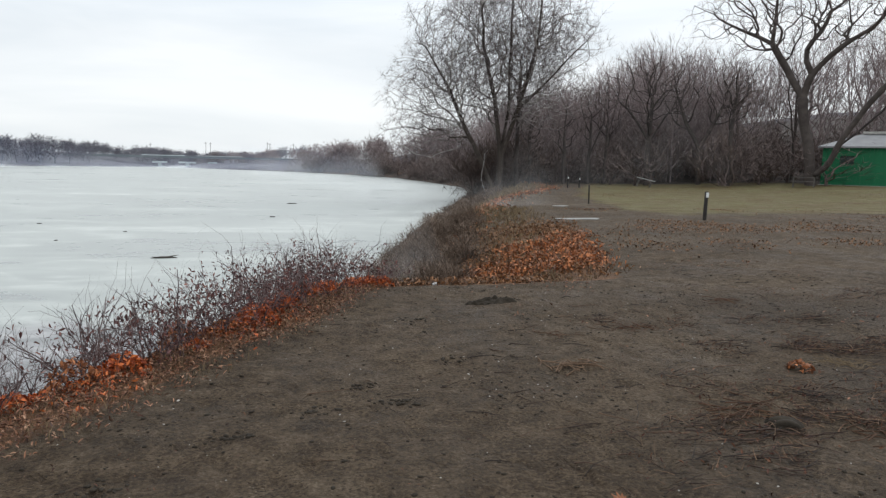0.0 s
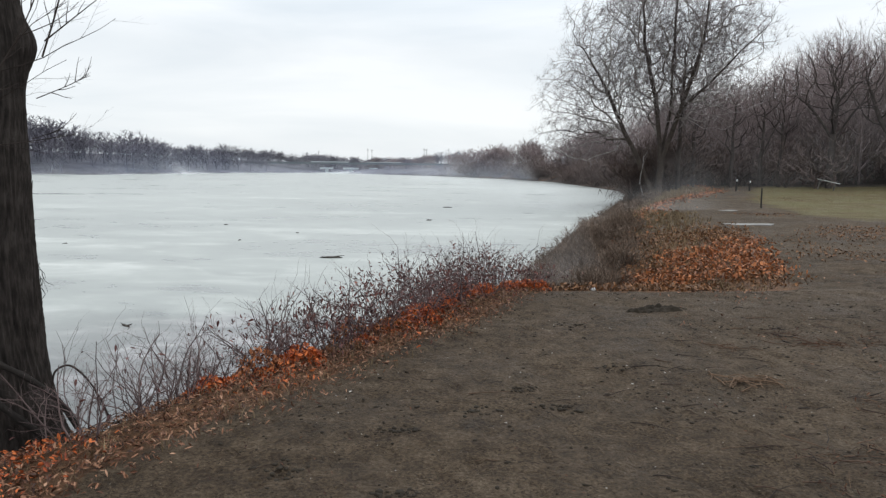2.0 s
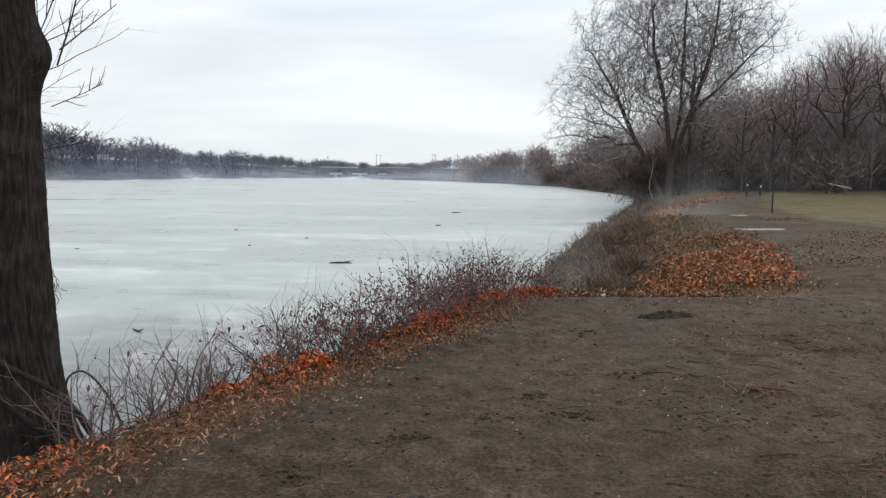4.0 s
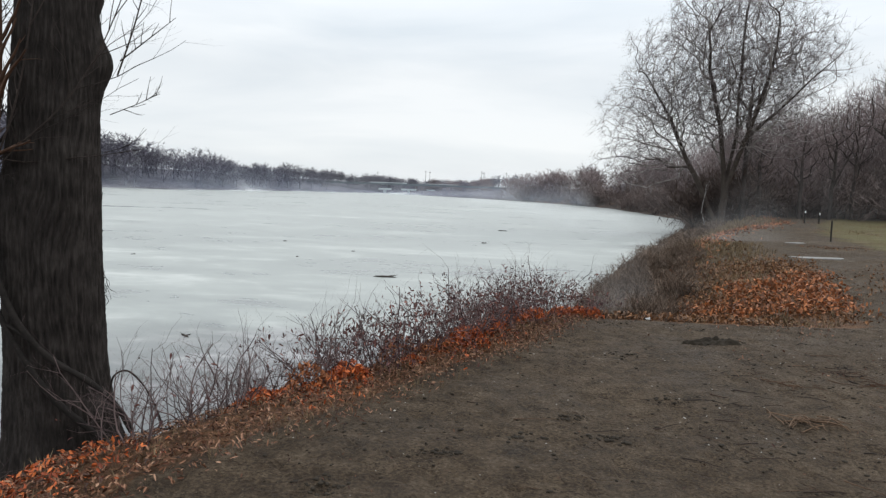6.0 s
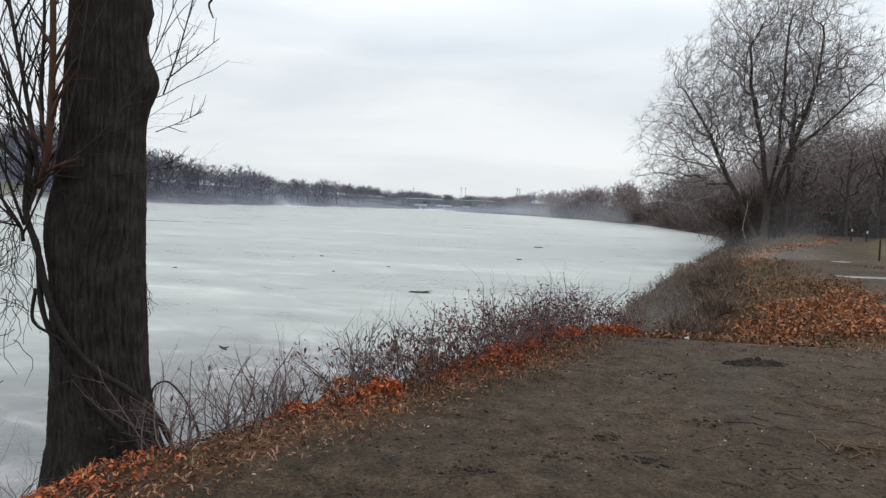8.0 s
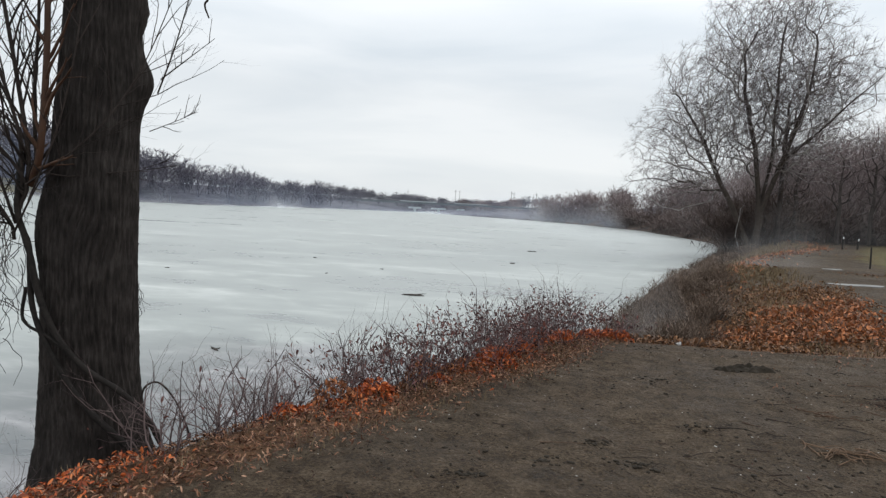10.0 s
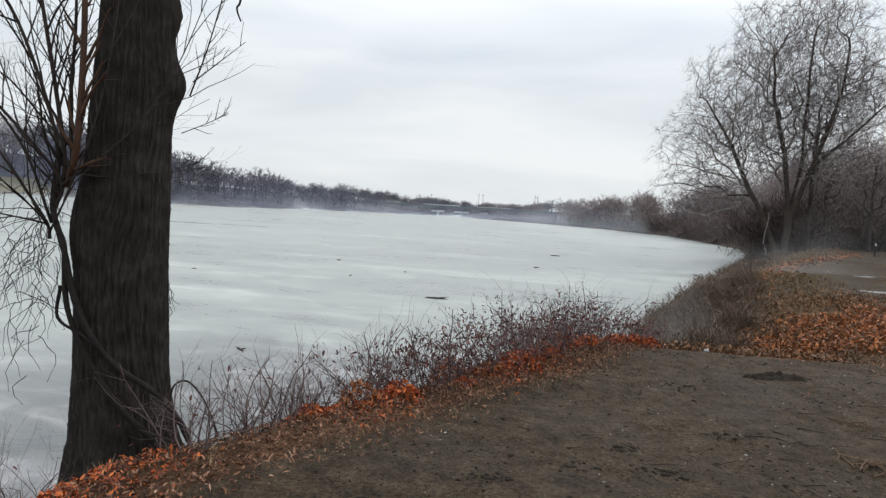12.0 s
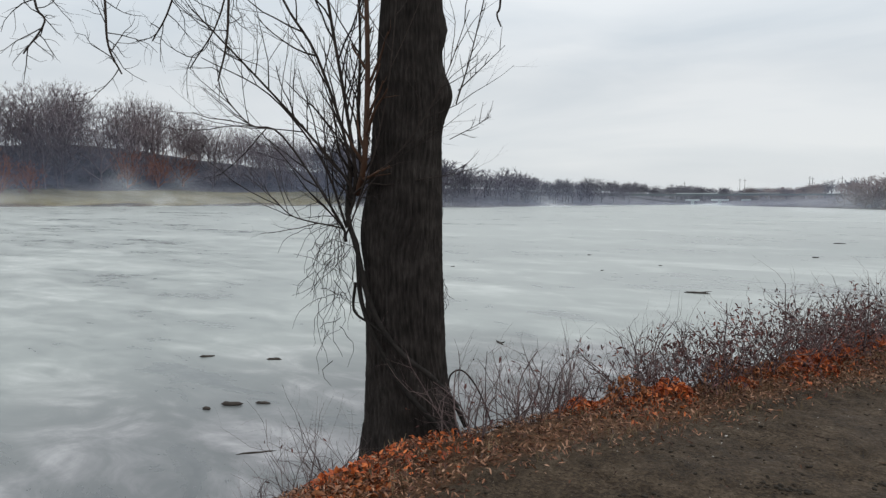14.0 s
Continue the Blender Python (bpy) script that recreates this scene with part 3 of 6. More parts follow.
def grown(rng, stems, goals, balance):
    """Joins each goal to the nearest wood, weighing the way back to the root, as a tree's limbs do. Gives places and parents."""
    m = sum(len(q) for q in stems)
    n = len(goals)
    pos, up, run = np.zeros((m + n, 3)), np.full(m + n, -1), np.zeros(m + n)
    k = 0
    for q in stems:
        q = np.asarray(q, float)
        first = k
        for c in range(len(q)):
            pos[k] = q[c]
            if c:
                up[k] = k - 1
            elif first:
                up[k] = int(np.argmin(np.linalg.norm(pos[:first] - q[0], axis=1)))
            run[k] = 0 if up[k] < 0 else run[up[k]] + np.linalg.norm(pos[k] - pos[up[k]])
            k += 1
    gap = np.linalg.norm(goals[:, None] - pos[None, :m], axis=2)
    cost = gap + balance * run[None, :m]
    link = cost.argmin(1)
    best = cost[np.arange(n), link]
    near = gap[np.arange(n), link]
    for k in range(m, m + n):
        g = int(best.argmin())
        pos[k], up[k] = goals[g], link[g]
        run[k] = run[link[g]] + near[g]
        best[g] = np.inf
        d = np.sqrt(((goals - goals[g]) ** 2).sum(1))
        c = d + balance * run[k]
        closer = (c < best) & np.isfinite(best)
        best[closer], near[closer], link[closer] = c[closer], d[closer], k
    return pos, up


def limbs(rng, pos, up, tip, power, twigs, length, plain=False):
    """Tapered limbs from a grown tree, thicker where they bear more, and fine twigs at the ends. Gives lines with their girths."""
    n = len(pos)
    bears = np.ones(n)
    for k in range(n - 1, -1, -1):
        if up[k] >= 0:
            bears[up[k]] += bears[k]
    rad = tip * bears ** (1 / power)
    kids = [[] for _ in range(n)]
    for k in range(n):
        if up[k] >= 0:
            kids[up[k]].append(k)
    soft = pos.copy()
    for _ in range(1):
        was = soft.copy()
        for k in range(n):
            if kids[k] and up[k] >= 0:
                c = max(kids[k], key=lambda q: bears[q])
                soft[k] = 0.5 * was[k] + 0.25 * (was[up[k]] + was[c])
    lines = []
    heads = [k for k in range(n) if up[k] < 0]
    while heads:
        k = heads.pop()
        path = [k] if up[k] < 0 else [up[k], k]
        rr = [rad[k]] if up[k] < 0 else [min(rad[up[k]], rad[k] * 1.15), rad[k]]
        while kids[k]:
            order = sorted(kids[k], key=lambda q: -bears[q])
            heads += order[1:]
            k = order[0]
            path.append(k)
            rr.append(rad[k])
        rr[-1] *= 0.6
        if len(path) > 1:
            big = max(rr)
            lines.append((soft[path], rr, (3 if big > 4 * tip else 1) if plain else 9 if big > 14 * tip else 5 if big > 5 * tip else 3))
    fine = []
    ends = np.nonzero((bears < 4) & (up >= 0))[0]
    for k in ends:
        way = unit(soft[k] - soft[up[k]])
        q = rng.normal(0, 1, (twigs, 4))
        for c in range(twigs):
            a = unit(way + 0.75 * q[c, :3] + np.array([0, 0, 0.12]))
            b = unit(a + 0.4 * rng.normal(0, 1, 3))
            l = length * (0.6 + 0.35 * abs(q[c, 3]))
            p = soft[k]
            if plain:
                fine.append(([p, p + a * l], [tip * 0.8, tip * 0.4], 1))
            else:
                fine.append(([p, p + a * l * 0.5, p + a * l * 0.5 + b * l * 0.5], [tip * 0.75, tip * 0.6, tip * 0.35], 1))
    return lines, fine


def crowned_tree(name, at, turn, label, seed, stems, lobes, count, tip, twigs, length, mats, group="", balance=0.25, power=2.3, shell=0.42, step=0.6):
    """A bare tree grown into the lobes of its crown from given stems."""
    rng = np.random.RandomState(seed)
    root = new(name)
    root.matrix_world = pose(at[0], at[1], ground_z(*at) - 0.15, 0, 0, turn)
    tagged(root, label, "tree", group)
    rows = []
    for q in stems:
        q = np.asarray(q, float)
        cut = np.concatenate([[0], np.cumsum(np.linalg.norm(np.diff(q, axis=0), axis=1))])
        at_s = np.linspace(0, cut[-1], max(3, int(cut[-1] / step)))
        c = np.column_stack([np.interp(at_s, cut, q[:, k]) for k in range(3)])
        c[1:] += rng.normal(0, 0.055, (len(c) - 1, 3))
        rows.append(c)
    pos, up = grown(rng, rows, in_lobes(rng, lobes, count, shell), balance)
    lines, fine = limbs(rng, pos, up, tip, power, twigs, length)
    girth = [max(r) for p, r, n in lines]
    stout = sorted(girth)[-min(len(stems), len(girth))]
    for line, g in zip(lines, girth):
        if g >= stout:
            part("trunk", tube_mesh("trunk", [line], mats[0]), root)
    tagged(part("scaffold", tube_mesh("scaffold", [l for l, g in zip(lines, girth) if g < stout and g >= 3 * tip], mats[1]), root), kind="stuff")
    tagged(part("crown", tube_mesh("crown", [l for l, g in zip(lines, girth) if g < 3 * tip] + fine, mats[2], False), root), kind="stuff")
    return root


# the many-stemmed plane tree at the water's edge
crowned_tree("plane_tree", (11.5, 48.2), -13, "large bare plane tree with pale upper limbs beside the river", 8,
             [[(0, 0, 0), (0.1, 0, 3), (-0.3, 0.2, 6), (-1.2, 0.4, 10), (-1.6, 0.3, 14)], [(0.1, 0, 2.6), (1.2, -0.3, 6), (2.3, -0.4, 10), (2.9, 0.1, 15)],
              [(-0.2, 0.1, 0), (-1.2, -0.2, 2.2), (-2.6, -0.5, 5.0), (-3.6, -0.6, 7.2), (-5.6, -0.8, 10.5)], [(0.15, 0.1, 3.0), (0.6, 0.6, 7), (0.6, 0.8, 12), (0.8, 0.6, 16)],
              [(1.2, -0.3, 6), (3.4, -1.0, 8.2), (5.4, -1.2, 10.5), (6.6, -1, 11.6)], [(-2.6, -0.5, 5.0), (-4.8, -1.2, 5.6), (-7.2, -1.4, 6.0)]],
             [((-0.8, 0, 11.0), (6.2, 6.2, 6.4)), ((-4.2, -0.5, 7.6), (4.5, 4.4, 4.0)), ((3.3, -0.5, 11.2), (3.7, 4, 3.0)), ((-5.6, -0.8, 4.4), (3.5, 3.2, 2.2)), ((1.0, 0, 16), (3.0, 3.0, 2.7)), ((2.6, 0, 7.3), (4.0, 4.0, 2.8))],
             8000, 0.0098, 10, 0.75, (SYC_LOW, SYC_HIGH, SYC_TWIG), balance=0.18, power=2.75)
# the dark straight trunk that stands behind it
crowned_tree("bare_tree", (13.3, 50.0), -14, "dark straight bare tree behind the plane tree", 9, [[(0, 0, 0), (0, 0, 4), (0.1, 0, 9)]], [((0, 0, 9), (3.0, 3.0, 3.6))], 500, 0.011, 3, 0.6,
             (WOOD_BARK, WOOD_BARK, WOOD_TWIG), "bare trees at the wood's edge")
# the crooked leaning pale stem at its foot
bare_tree("leaning_tree", (10.45, 47.9), "thin pale crooked stem at the plane tree's foot", 12, [((0, 0, 0), (-0.1, 0, 1), 3.4, 0.045)],
          [(2, 0.5, 0.3, 0.12, 0, 7, 6, 0.6), (3, 0.6, 0.4, 0.2, 0, 3, 3, 0.3), (2, 0.6, 0.4, 0.2, 0, 2, 3, 0.3)], 2, (SYC_HIGH, SYC_HIGH, SYC_TWIG))


def wood_templates(count, seed, lobes, trunk, n, tip, twigs, length, stout=1.0):
    """Trees one unit high and about one wide, to be set out in number."""
    made = []
    for k in range(count):
        rng = np.random.RandomState(seed + k)
        lean = rng.normal(0, 0.03, 2)
        stems = [np.column_stack([lean[0] * z, lean[1] * z, z]) + np.array([0, 0, 0]) for z in (np.linspace(0, trunk, 6)[:, None].ravel(),)]
        own = [(tuple(np.array(c) + rng.normal(0, 0.04, 3)), tuple(np.array(r) * rng.uniform(0.8, 1.15, 3))) for c, r in lobes]
        pos, up = grown(rng, stems, in_lobes(rng, own, n), 0.5)
        lines, fine = limbs(rng, pos, up, tip, 2.5, twigs, length, True)
        lines = [(p, [min(q, tip * 6) * stout for q in r], m) for p, r, m in lines]
        v, f = tubes(lines + fine)
        v[:, 2] /= np.percentile(v[:, 2], 99.5)
        v[:, :2] /= np.percentile(np.hypot(v[:, 0], v[:, 1]), 97) * 2
        made.append((v, f))
    return made


def woods(name, templates, spots, mat, label, category="woods"):
    """Many trees in one mesh: spots of (x, y, height, width)."""
    rng = np.random.RandomState(len(spots))
    vs, fs, base = [], [], 0
    for k, (x, y, hgt, wid) in enumerate(spots):
        v, f = templates[rng.randint(len(templates))]
        a = rng.uniform(0, math.tau)
        ca, sa = math.cos(a), math.sin(a)
        w = v.copy()
        w[:, 0], w[:, 1] = (v[:, 0] * ca - v[:, 1] * sa) * wid, (v[:, 0] * sa + v[:, 1] * ca) * wid
        w[:, 2] *= hgt
        w += (x, y, ground_z(x, y) - 0.2)
        vs.append(w)
        fs.append(f + base)
        base += len(v)
    me = sheet(name, np.concatenate(vs), np.concatenate(fs))
    me.materials.append(mat)
    return tagged(new(name, me), label, category, kind="stuff")


TALL = [((0, 0, 0.68), (0.30, 0.30, 0.31)), ((0.1, 0.05, 0.46), (0.27, 0.27, 0.24)), ((-0.1, -0.05, 0.5), (0.27, 0.27, 0.26))]
BUSHY = [((0, 0, 0.52), (0.46, 0.46, 0.45)), ((0.2, 0, 0.35), (0.36, 0.36, 0.3)), ((-0.15, 0.15, 0.4), (0.36, 0.36, 0.34))]
MID_TREES = wood_templates(7, 40, TALL, 0.5, 330, 0.00105, 5, 0.075)
FAR_TREES = wood_templates(7, 60, TALL, 0.45, 130, 0.0046, 6, 0.095, 0.5)
DOME = [((0, 0, 0.68), (0.34, 0.34, 0.3)), ((0.16, 0.05, 0.46), (0.3, 0.3, 0.3)), ((-0.14, -0.1, 0.46), (0.3, 0.3, 0.3))]
HILL_TREES = wood_templates(6, 75, DOME, 0.45, 260, 0.0024, 5, 0.06, 0.6)
LOW_TREES = wood_templates(6, 90, BUSHY, 0.2, 120, 0.0052, 4, 0.16, 0.6)


def scatter(rng, n, xr, yr, test):
    xs, ys = rng.uniform(*xr, n * 60), rng.uniform(*yr, n * 60)
    ok = test(xs, ys, shore(xs, ys), np.hypot(xs, ys))
    return list(zip(xs[ok][:n].tolist(), ys[ok][:n].tolist()))


def stand(rng, places, low, high, wide, least=3.0, most=21):
    """Trees at the places, as high as the skyline lets them."""
    out = []
    for x, y in places:
        r = math.hypot(x, y)
        top = 1.55 + float(rise(np.array(x), np.array(y))) * r * rng.uniform(low, high)
        h = top - ground_z(x, y)
        if h > least:
            h = min(h, most)
            out.append((x, y, h, max(h, 5) * wide * rng.uniform(0.85, 1.25)))
    return out


def bearing(x, y):
    return np.degrees(np.arctan2(-x, y))


def off_bridge(x, y):
    """Where no tree stands before the far bridge."""
    return (bearing(x, y) < 4.0) | (bearing(x, y) > 19.0) | (np.hypot(x, y) > 246)


rng_w = np.random.RandomState(77)
spots = stand(rng_w, scatter(rng_w, 105, (8, 110), (40, 130), lambda x, y, d, r: (r > 66) & (r < 105) & (d > 3) & (np.arctan2(x, y) < 0.95)), 0.88, 1.08, 0.62)
woods("wooded_hillside", MID_TREES, spots, WOOD_TWIG, "bare brown-grey trees on the wooded hillside behind the lawn")
spots = [(x, y, rng_w.uniform(3.0, 6.5), rng_w.uniform(5, 8)) for x, y in scatter(rng_w, 110, (6, 80), (40, 100), lambda x, y, d, r: (r > 60) & (r < 92) & (d > 2) & (np.arctan2(x, y) < 0.8))]
woods("woodland_understorey", LOW_TREES, spots, UNDER_TWIG, "brown-grey brush and saplings at the wood's edge", "brush")
spots = [(x, y, rng_w.uniform(2.5, 5.5), rng_w.uniform(3.5, 6)) for x, y in scatter(rng_w, 90, (7, 24), (49.5, 75), lambda x, y, d, r: (d > 1.0) & (x < 13 + 0.32 * (y - 48)))]
woods("riverside_thicket", LOW_TREES, spots, THICKET, "dense dark brown thicket by the river behind the plane tree", "brush")
spots = [(x, y, rng_w.uniform(2.2, 5.0), rng_w.uniform(4.5, 8)) for x, y in scatter(rng_w, 150, (-55, 24), (70, 260), lambda x, y, d, r: (d > 0.3) & (d < 6) & (x > -52) & off_bridge(x, y))]
woods("riverside_thicket", LOW_TREES, spots, UNDER_TWIG, "brown thicket hanging over the ice along the river's bend", "brush")
spots = stand(rng_w, scatter(rng_w, 180, (-60, 75), (62, 330), lambda x, y, d, r: (d > 2.5) & (d < 26) & (x > -50) & off_bridge(x, y)), 0.75, 1.15, 0.95, 2.0)
near_river = [p for p in spots if math.hypot(p[0], p[1]) < 125]
woods("river_woods", MID_TREES, near_river, WOOD_TWIG, "bare brown-grey woods beside the river's bend")
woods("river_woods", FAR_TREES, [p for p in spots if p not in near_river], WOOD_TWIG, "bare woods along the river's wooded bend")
spots = stand(rng_w, scatter(rng_w, 190, (-300, -50), (100, 480), lambda x, y, d, r: (d > 3) & (d < 60) & (bearing(x, y) < 44) & (r < 330) & off_bridge(x, y)), 0.66, 1.22, 1.25, 2.0)
spots += stand(rng_w, scatter(rng_w, 60, (-110, -10), (246, 330), lambda x, y, d, r: (r > 250) & (r < 320) & (d > 1) & (bearing(x, y) > 3) & (bearing(x, y) < 20)), 0.8, 1.15, 1.2, 1.5)
woods("far_woods", FAR_TREES, spots, FAR_TWIG_HAZED, "grey bare woods on the hills over the river")
spots = stand(rng_w, scatter(rng_w, 135, (-360, -80), (-20, 260), lambda x, y, d, r: (d > 28) & (d < 95) & (bearing(x, y) > 42) & (bearing(x, y) < 84)), 0.88, 1.08, 0.95, 2.0, 26)
woods("hill_woods", HILL_TREES, spots, HILL_TWIG, "tall bare purple-grey woods on the hill behind the far field")
spots = [(x, y, rng_w.uniform(6, 13), rng_w.uniform(8, 12)) for x, y in scatter(rng_w, 140, (-330, -80), (-20, 220), lambda x, y, d, r: (d > 32) & (d < 95) & (bearing(x, y) > 42) & (bearing(x, y) < 84))]
woods("hill_understorey", LOW_TREES, spots, HILL_TWIG, "purple-grey brush under the trees on the far hill", "brush")
spots = stand(rng_w, scatter(rng_w, 85, (-200, -56), (90, 330), lambda x, y, d, r: (d > 1.5) & (d < 24) & (bearing(x, y) < 45) & off_bridge(x, y)), 0.4, 0.9, 1.0, 1.5, 9)
woods("far_bank_brush", LOW_TREES, spots, FAR_TWIG_HAZED, "low bare trees along the far bank", "brush")
spots = [(x, y, h, h * 1.05) for x, y, h in ((-211, 120.5, 12.5), (-206, 128.5, 11.5), (-202, 135, 11.5), (-226, 89, 13), (-223, 96, 10), (-230, 80, 12))]
woods("rust_trees", wood_templates(3, 140, BUSHY, 0.2, 320, 0.005, 6, 0.1, 0.8), spots, RUST_TWIG, "rust-brown trees that keep their dry leaves by the field", "trees")

crowned_tree("oak_tree", (36.8, 47.9), -37.5, "large dark bare oak with low crooked limbs on the lawn", 21,
             [[(0, 0, 0), (-0.1, 0, 1.5), (-0.6, 0.1, 4), (-1.1, 0.2, 7)], [(-1.1, 0.2, 7), (-2.4, 0.3, 9.3), (-3.6, 0.4, 11.4), (-6.6, 0.6, 12.9), (-10.0, 0.6, 15)], [(-3.6, 0.4, 11.4), (-3.5, 0, 14), (-3.2, -0.2, 17)],
              [(-1.1, 0.2, 7), (-0.7, 0, 8.8), (1.0, -0.4, 10.6), (3.5, -0.7, 12.2), (5.2, -0.8, 15.5)], [(-0.1, 0, 0.9), (0.9, -0.4, 1.5), (1.6, -0.6, 3.2), (2.6, -0.8, 5.3), (5.6, -1.2, 9.4), (7.4, -1.4, 11.6)],
              [(1.6, -0.6, 3.2), (4.2, 0.4, 5.8), (6.5, 0.8, 9.4)]],
             [((-3.5, 0.3, 14), (6.8, 4.6, 4.4)), ((3.5, -0.5, 14), (5.2, 4.4, 4.2)), ((7.0, -0.8, 11), (3.6, 3.4, 3.4))], 2400, 0.0115, 5, 0.7, (WOOD_BARK, WOOD_BARK, WOOD_TWIG), balance=0.2, power=2.15)
EDGE_WOOD = (WOOD_BARK, WOOD_BARK, WOOD_TWIG)
crowned_tree("bare_tree", (31.8, 56.0), -30, "bare forked tree with an ivy-dark trunk at the wood's edge", 22, [[(0, 0, 0), (-0.1, 0, 3.6)], [(-0.1, 0, 3.2), (-1.6, 0, 6), (-2.4, 0, 8.8)], [(0, 0, 3.4), (1.2, 0.1, 6), (2.0, 0.2, 8.4)]],
             [((-2.0, 0, 8.4), (3.2, 3.2, 3.3)), ((2.0, 0, 8.0), (3.0, 3, 3.1))], 900, 0.012, 3, 0.6, EDGE_WOOD, "bare trees at the wood's edge")
crowned_tree("bare_tree", (32.6, 52.7), -32, "slim straight bare tree at the wood's edge", 23, [[(0, 0, 0), (0.05, 0, 5), (0.2, 0, 9.5)]], [((0.1, 0, 7.8), (2.0, 2.0, 3.3))], 500, 0.011, 3, 0.55, EDGE_WOOD, "bare trees at the wood's edge")
crowned_tree("bare_tree", (27.5, 57.5), -26, "tall bare tree with a wide crown at the wood's edge", 24, [[(0, 0, 0), (0, 0, 4.0), (0.2, 0, 8.5)], [(0, 0, 3.8), (1.8, 0, 7)], [(0, 0, 4.2), (-2.0, 0, 7.4)]],
             [((0, 0, 8.9), (4.8, 4.6, 3.7))], 1300, 0.011, 3, 0.6, EDGE_WOOD, "bare trees at the wood's edge")
for k, (x, y, h) in enumerate([(22.5, 59, 9), (24.5, 60, 10.5), (19.5, 57, 8), (36.5, 58, 13), (16.5, 60, 8.5), (41, 56, 13), (15.5, 54, 7.0)]):
    crowned_tree("bare_tree", (x, y), 40 * k, "bare grey tree at the wood's edge", 30 + k, [[(0, 0, 0), (0.1, 0, h * 0.4), (0.25, 0, h * 0.75)], [(0.1, 0, h * 0.3), (h * 0.14, 0.1, h * 0.65)]],
                 [((0, 0, h * 0.68), (h * 0.27, h * 0.27, h * 0.33))], 480, 0.010, 3, 0.5, EDGE_WOOD, "bare trees at the wood's edge")

spots = [(x, y, rng_w.uniform(0.4, 0.85), rng_w.uniform(1.2, 2.4)) for x, y in scatter(rng_w, 80, (0, 14), (18, 66), lambda x, y, d, r: (d > 0.3) & (d < 1.2 + 0.05 * y))]
spots += [(x, y, rng_w.uniform(0.5, 0.95), rng_w.uniform(0.8, 1.3)) for x, y in scatter(rng_w, 85, (-1, 4), (10.4, 19), lambda x, y, d, r: (d > 0.25) & (d < 2.5))]
spots += [(1.75, 16.6, 1.15, 1.1), (1.35, 15.2, 1.2, 1.0), (2.2, 17.6, 1.1, 1.2), (2.7, 18.6, 1.0, 1.2), (1.0, 13.8, 1.1, 0.9)]
BRUSH_BROWN = speckled("dark brown dry brush", [(0.25, (0.065, 0.047, 0.036)), (0.6, (0.145, 0.105, 0.08)), (0.85, (0.24, 0.18, 0.14))], 1.5, 0.9, 0.1, 0, by_island=0.5)
BRUSH = wood_templates(5, 120, BUSHY, 0.1, 170, 0.0058, 4, 0.2, 0.8)
woods("bank_brush", BRUSH, spots, BRUSH_BROWN, "low brown brush along the water's edge", "brush")


# ---- the near tree's vines, suckers and limbs ----
def local(pts):
    return [np.asarray(p, float) - np.array(TREE.location) for p in pts]


def curve_through(pts, per=6):
    """A smooth line through the points."""
    p = np.asarray(pts, float)
    p = np.vstack([2 * p[0] - p[1], p, 2 * p[-1] - p[-2]])
    out = []
    for k in range(1, len(p) - 2):
        for s in np.arange(per) / per:
            a, b, c, d = p[k - 1], p[k], p[k + 1], p[k + 2]
            out.append(0.5 * (2 * b + (c - a) * s + (2 * a - 5 * b + 4 * c - d) * s * s + (3 * b - a - 3 * c + d) * s ** 3))
    out.append(p[-2])
    return out


def vine(name, pts, r0, r1, mat, label, n=7):
    c = curve_through(local(pts))
    rng = np.random.RandomState(len(pts))
    rad = 0.8 * np.linspace(r0, r1, len(c)) * (1 + rng.uniform(-0.12, 0.12, len(c)))
    part(name, tube_mesh(name, [(c, rad, n)], mat), TREE, label)


vine("vine", [(-3.47, 3.62, 1.75), (-3.46, 3.57, 1.4), (-3.36, 3.55, 1.17), (-3.26, 3.535, 0.86), (-3.14, 3.56, 0.60), (-2.99, 3.63, 0.40), (-2.84, 3.73, 0.26), (-2.72, 3.82, 0.1), (-2.63, 3.88, -0.11)], 0.027, 0.022, BARK_VINE, "thick grey vine wound over the trunk")
vine("vine", [(-3.38, 3.58, 1.1), (-3.30, 3.53, 0.78), (-3.18, 3.54, 0.52), (-3.02, 3.6, 0.22), (-2.86, 3.69, 0.0), (-2.7, 3.82, -0.2), (-2.45, 3.9, -0.16)], 0.02, 0.03, BARK_VINE, "thick grey vine that roots in the leaves")
vine("vine", [(-3.42, 3.6, 0.9), (-3.39, 3.55, 0.7), (-3.2, 3.53, 0.62), (-3.08, 3.57, 0.52)], 0.014, 0.01, BARK_VINE, "thin grey vine on the bark")
vine("root_loop", [(-2.86, 3.98, 0.1), (-2.82, 3.97, 0.22), (-2.75, 4.01, 0.25), (-2.68, 4.06, 0.16), (-2.62, 4.1, 0.02), (-2.56, 4.12, -0.15)], 0.009, 0.007, STEM_DARK, "dark arching root shoot")


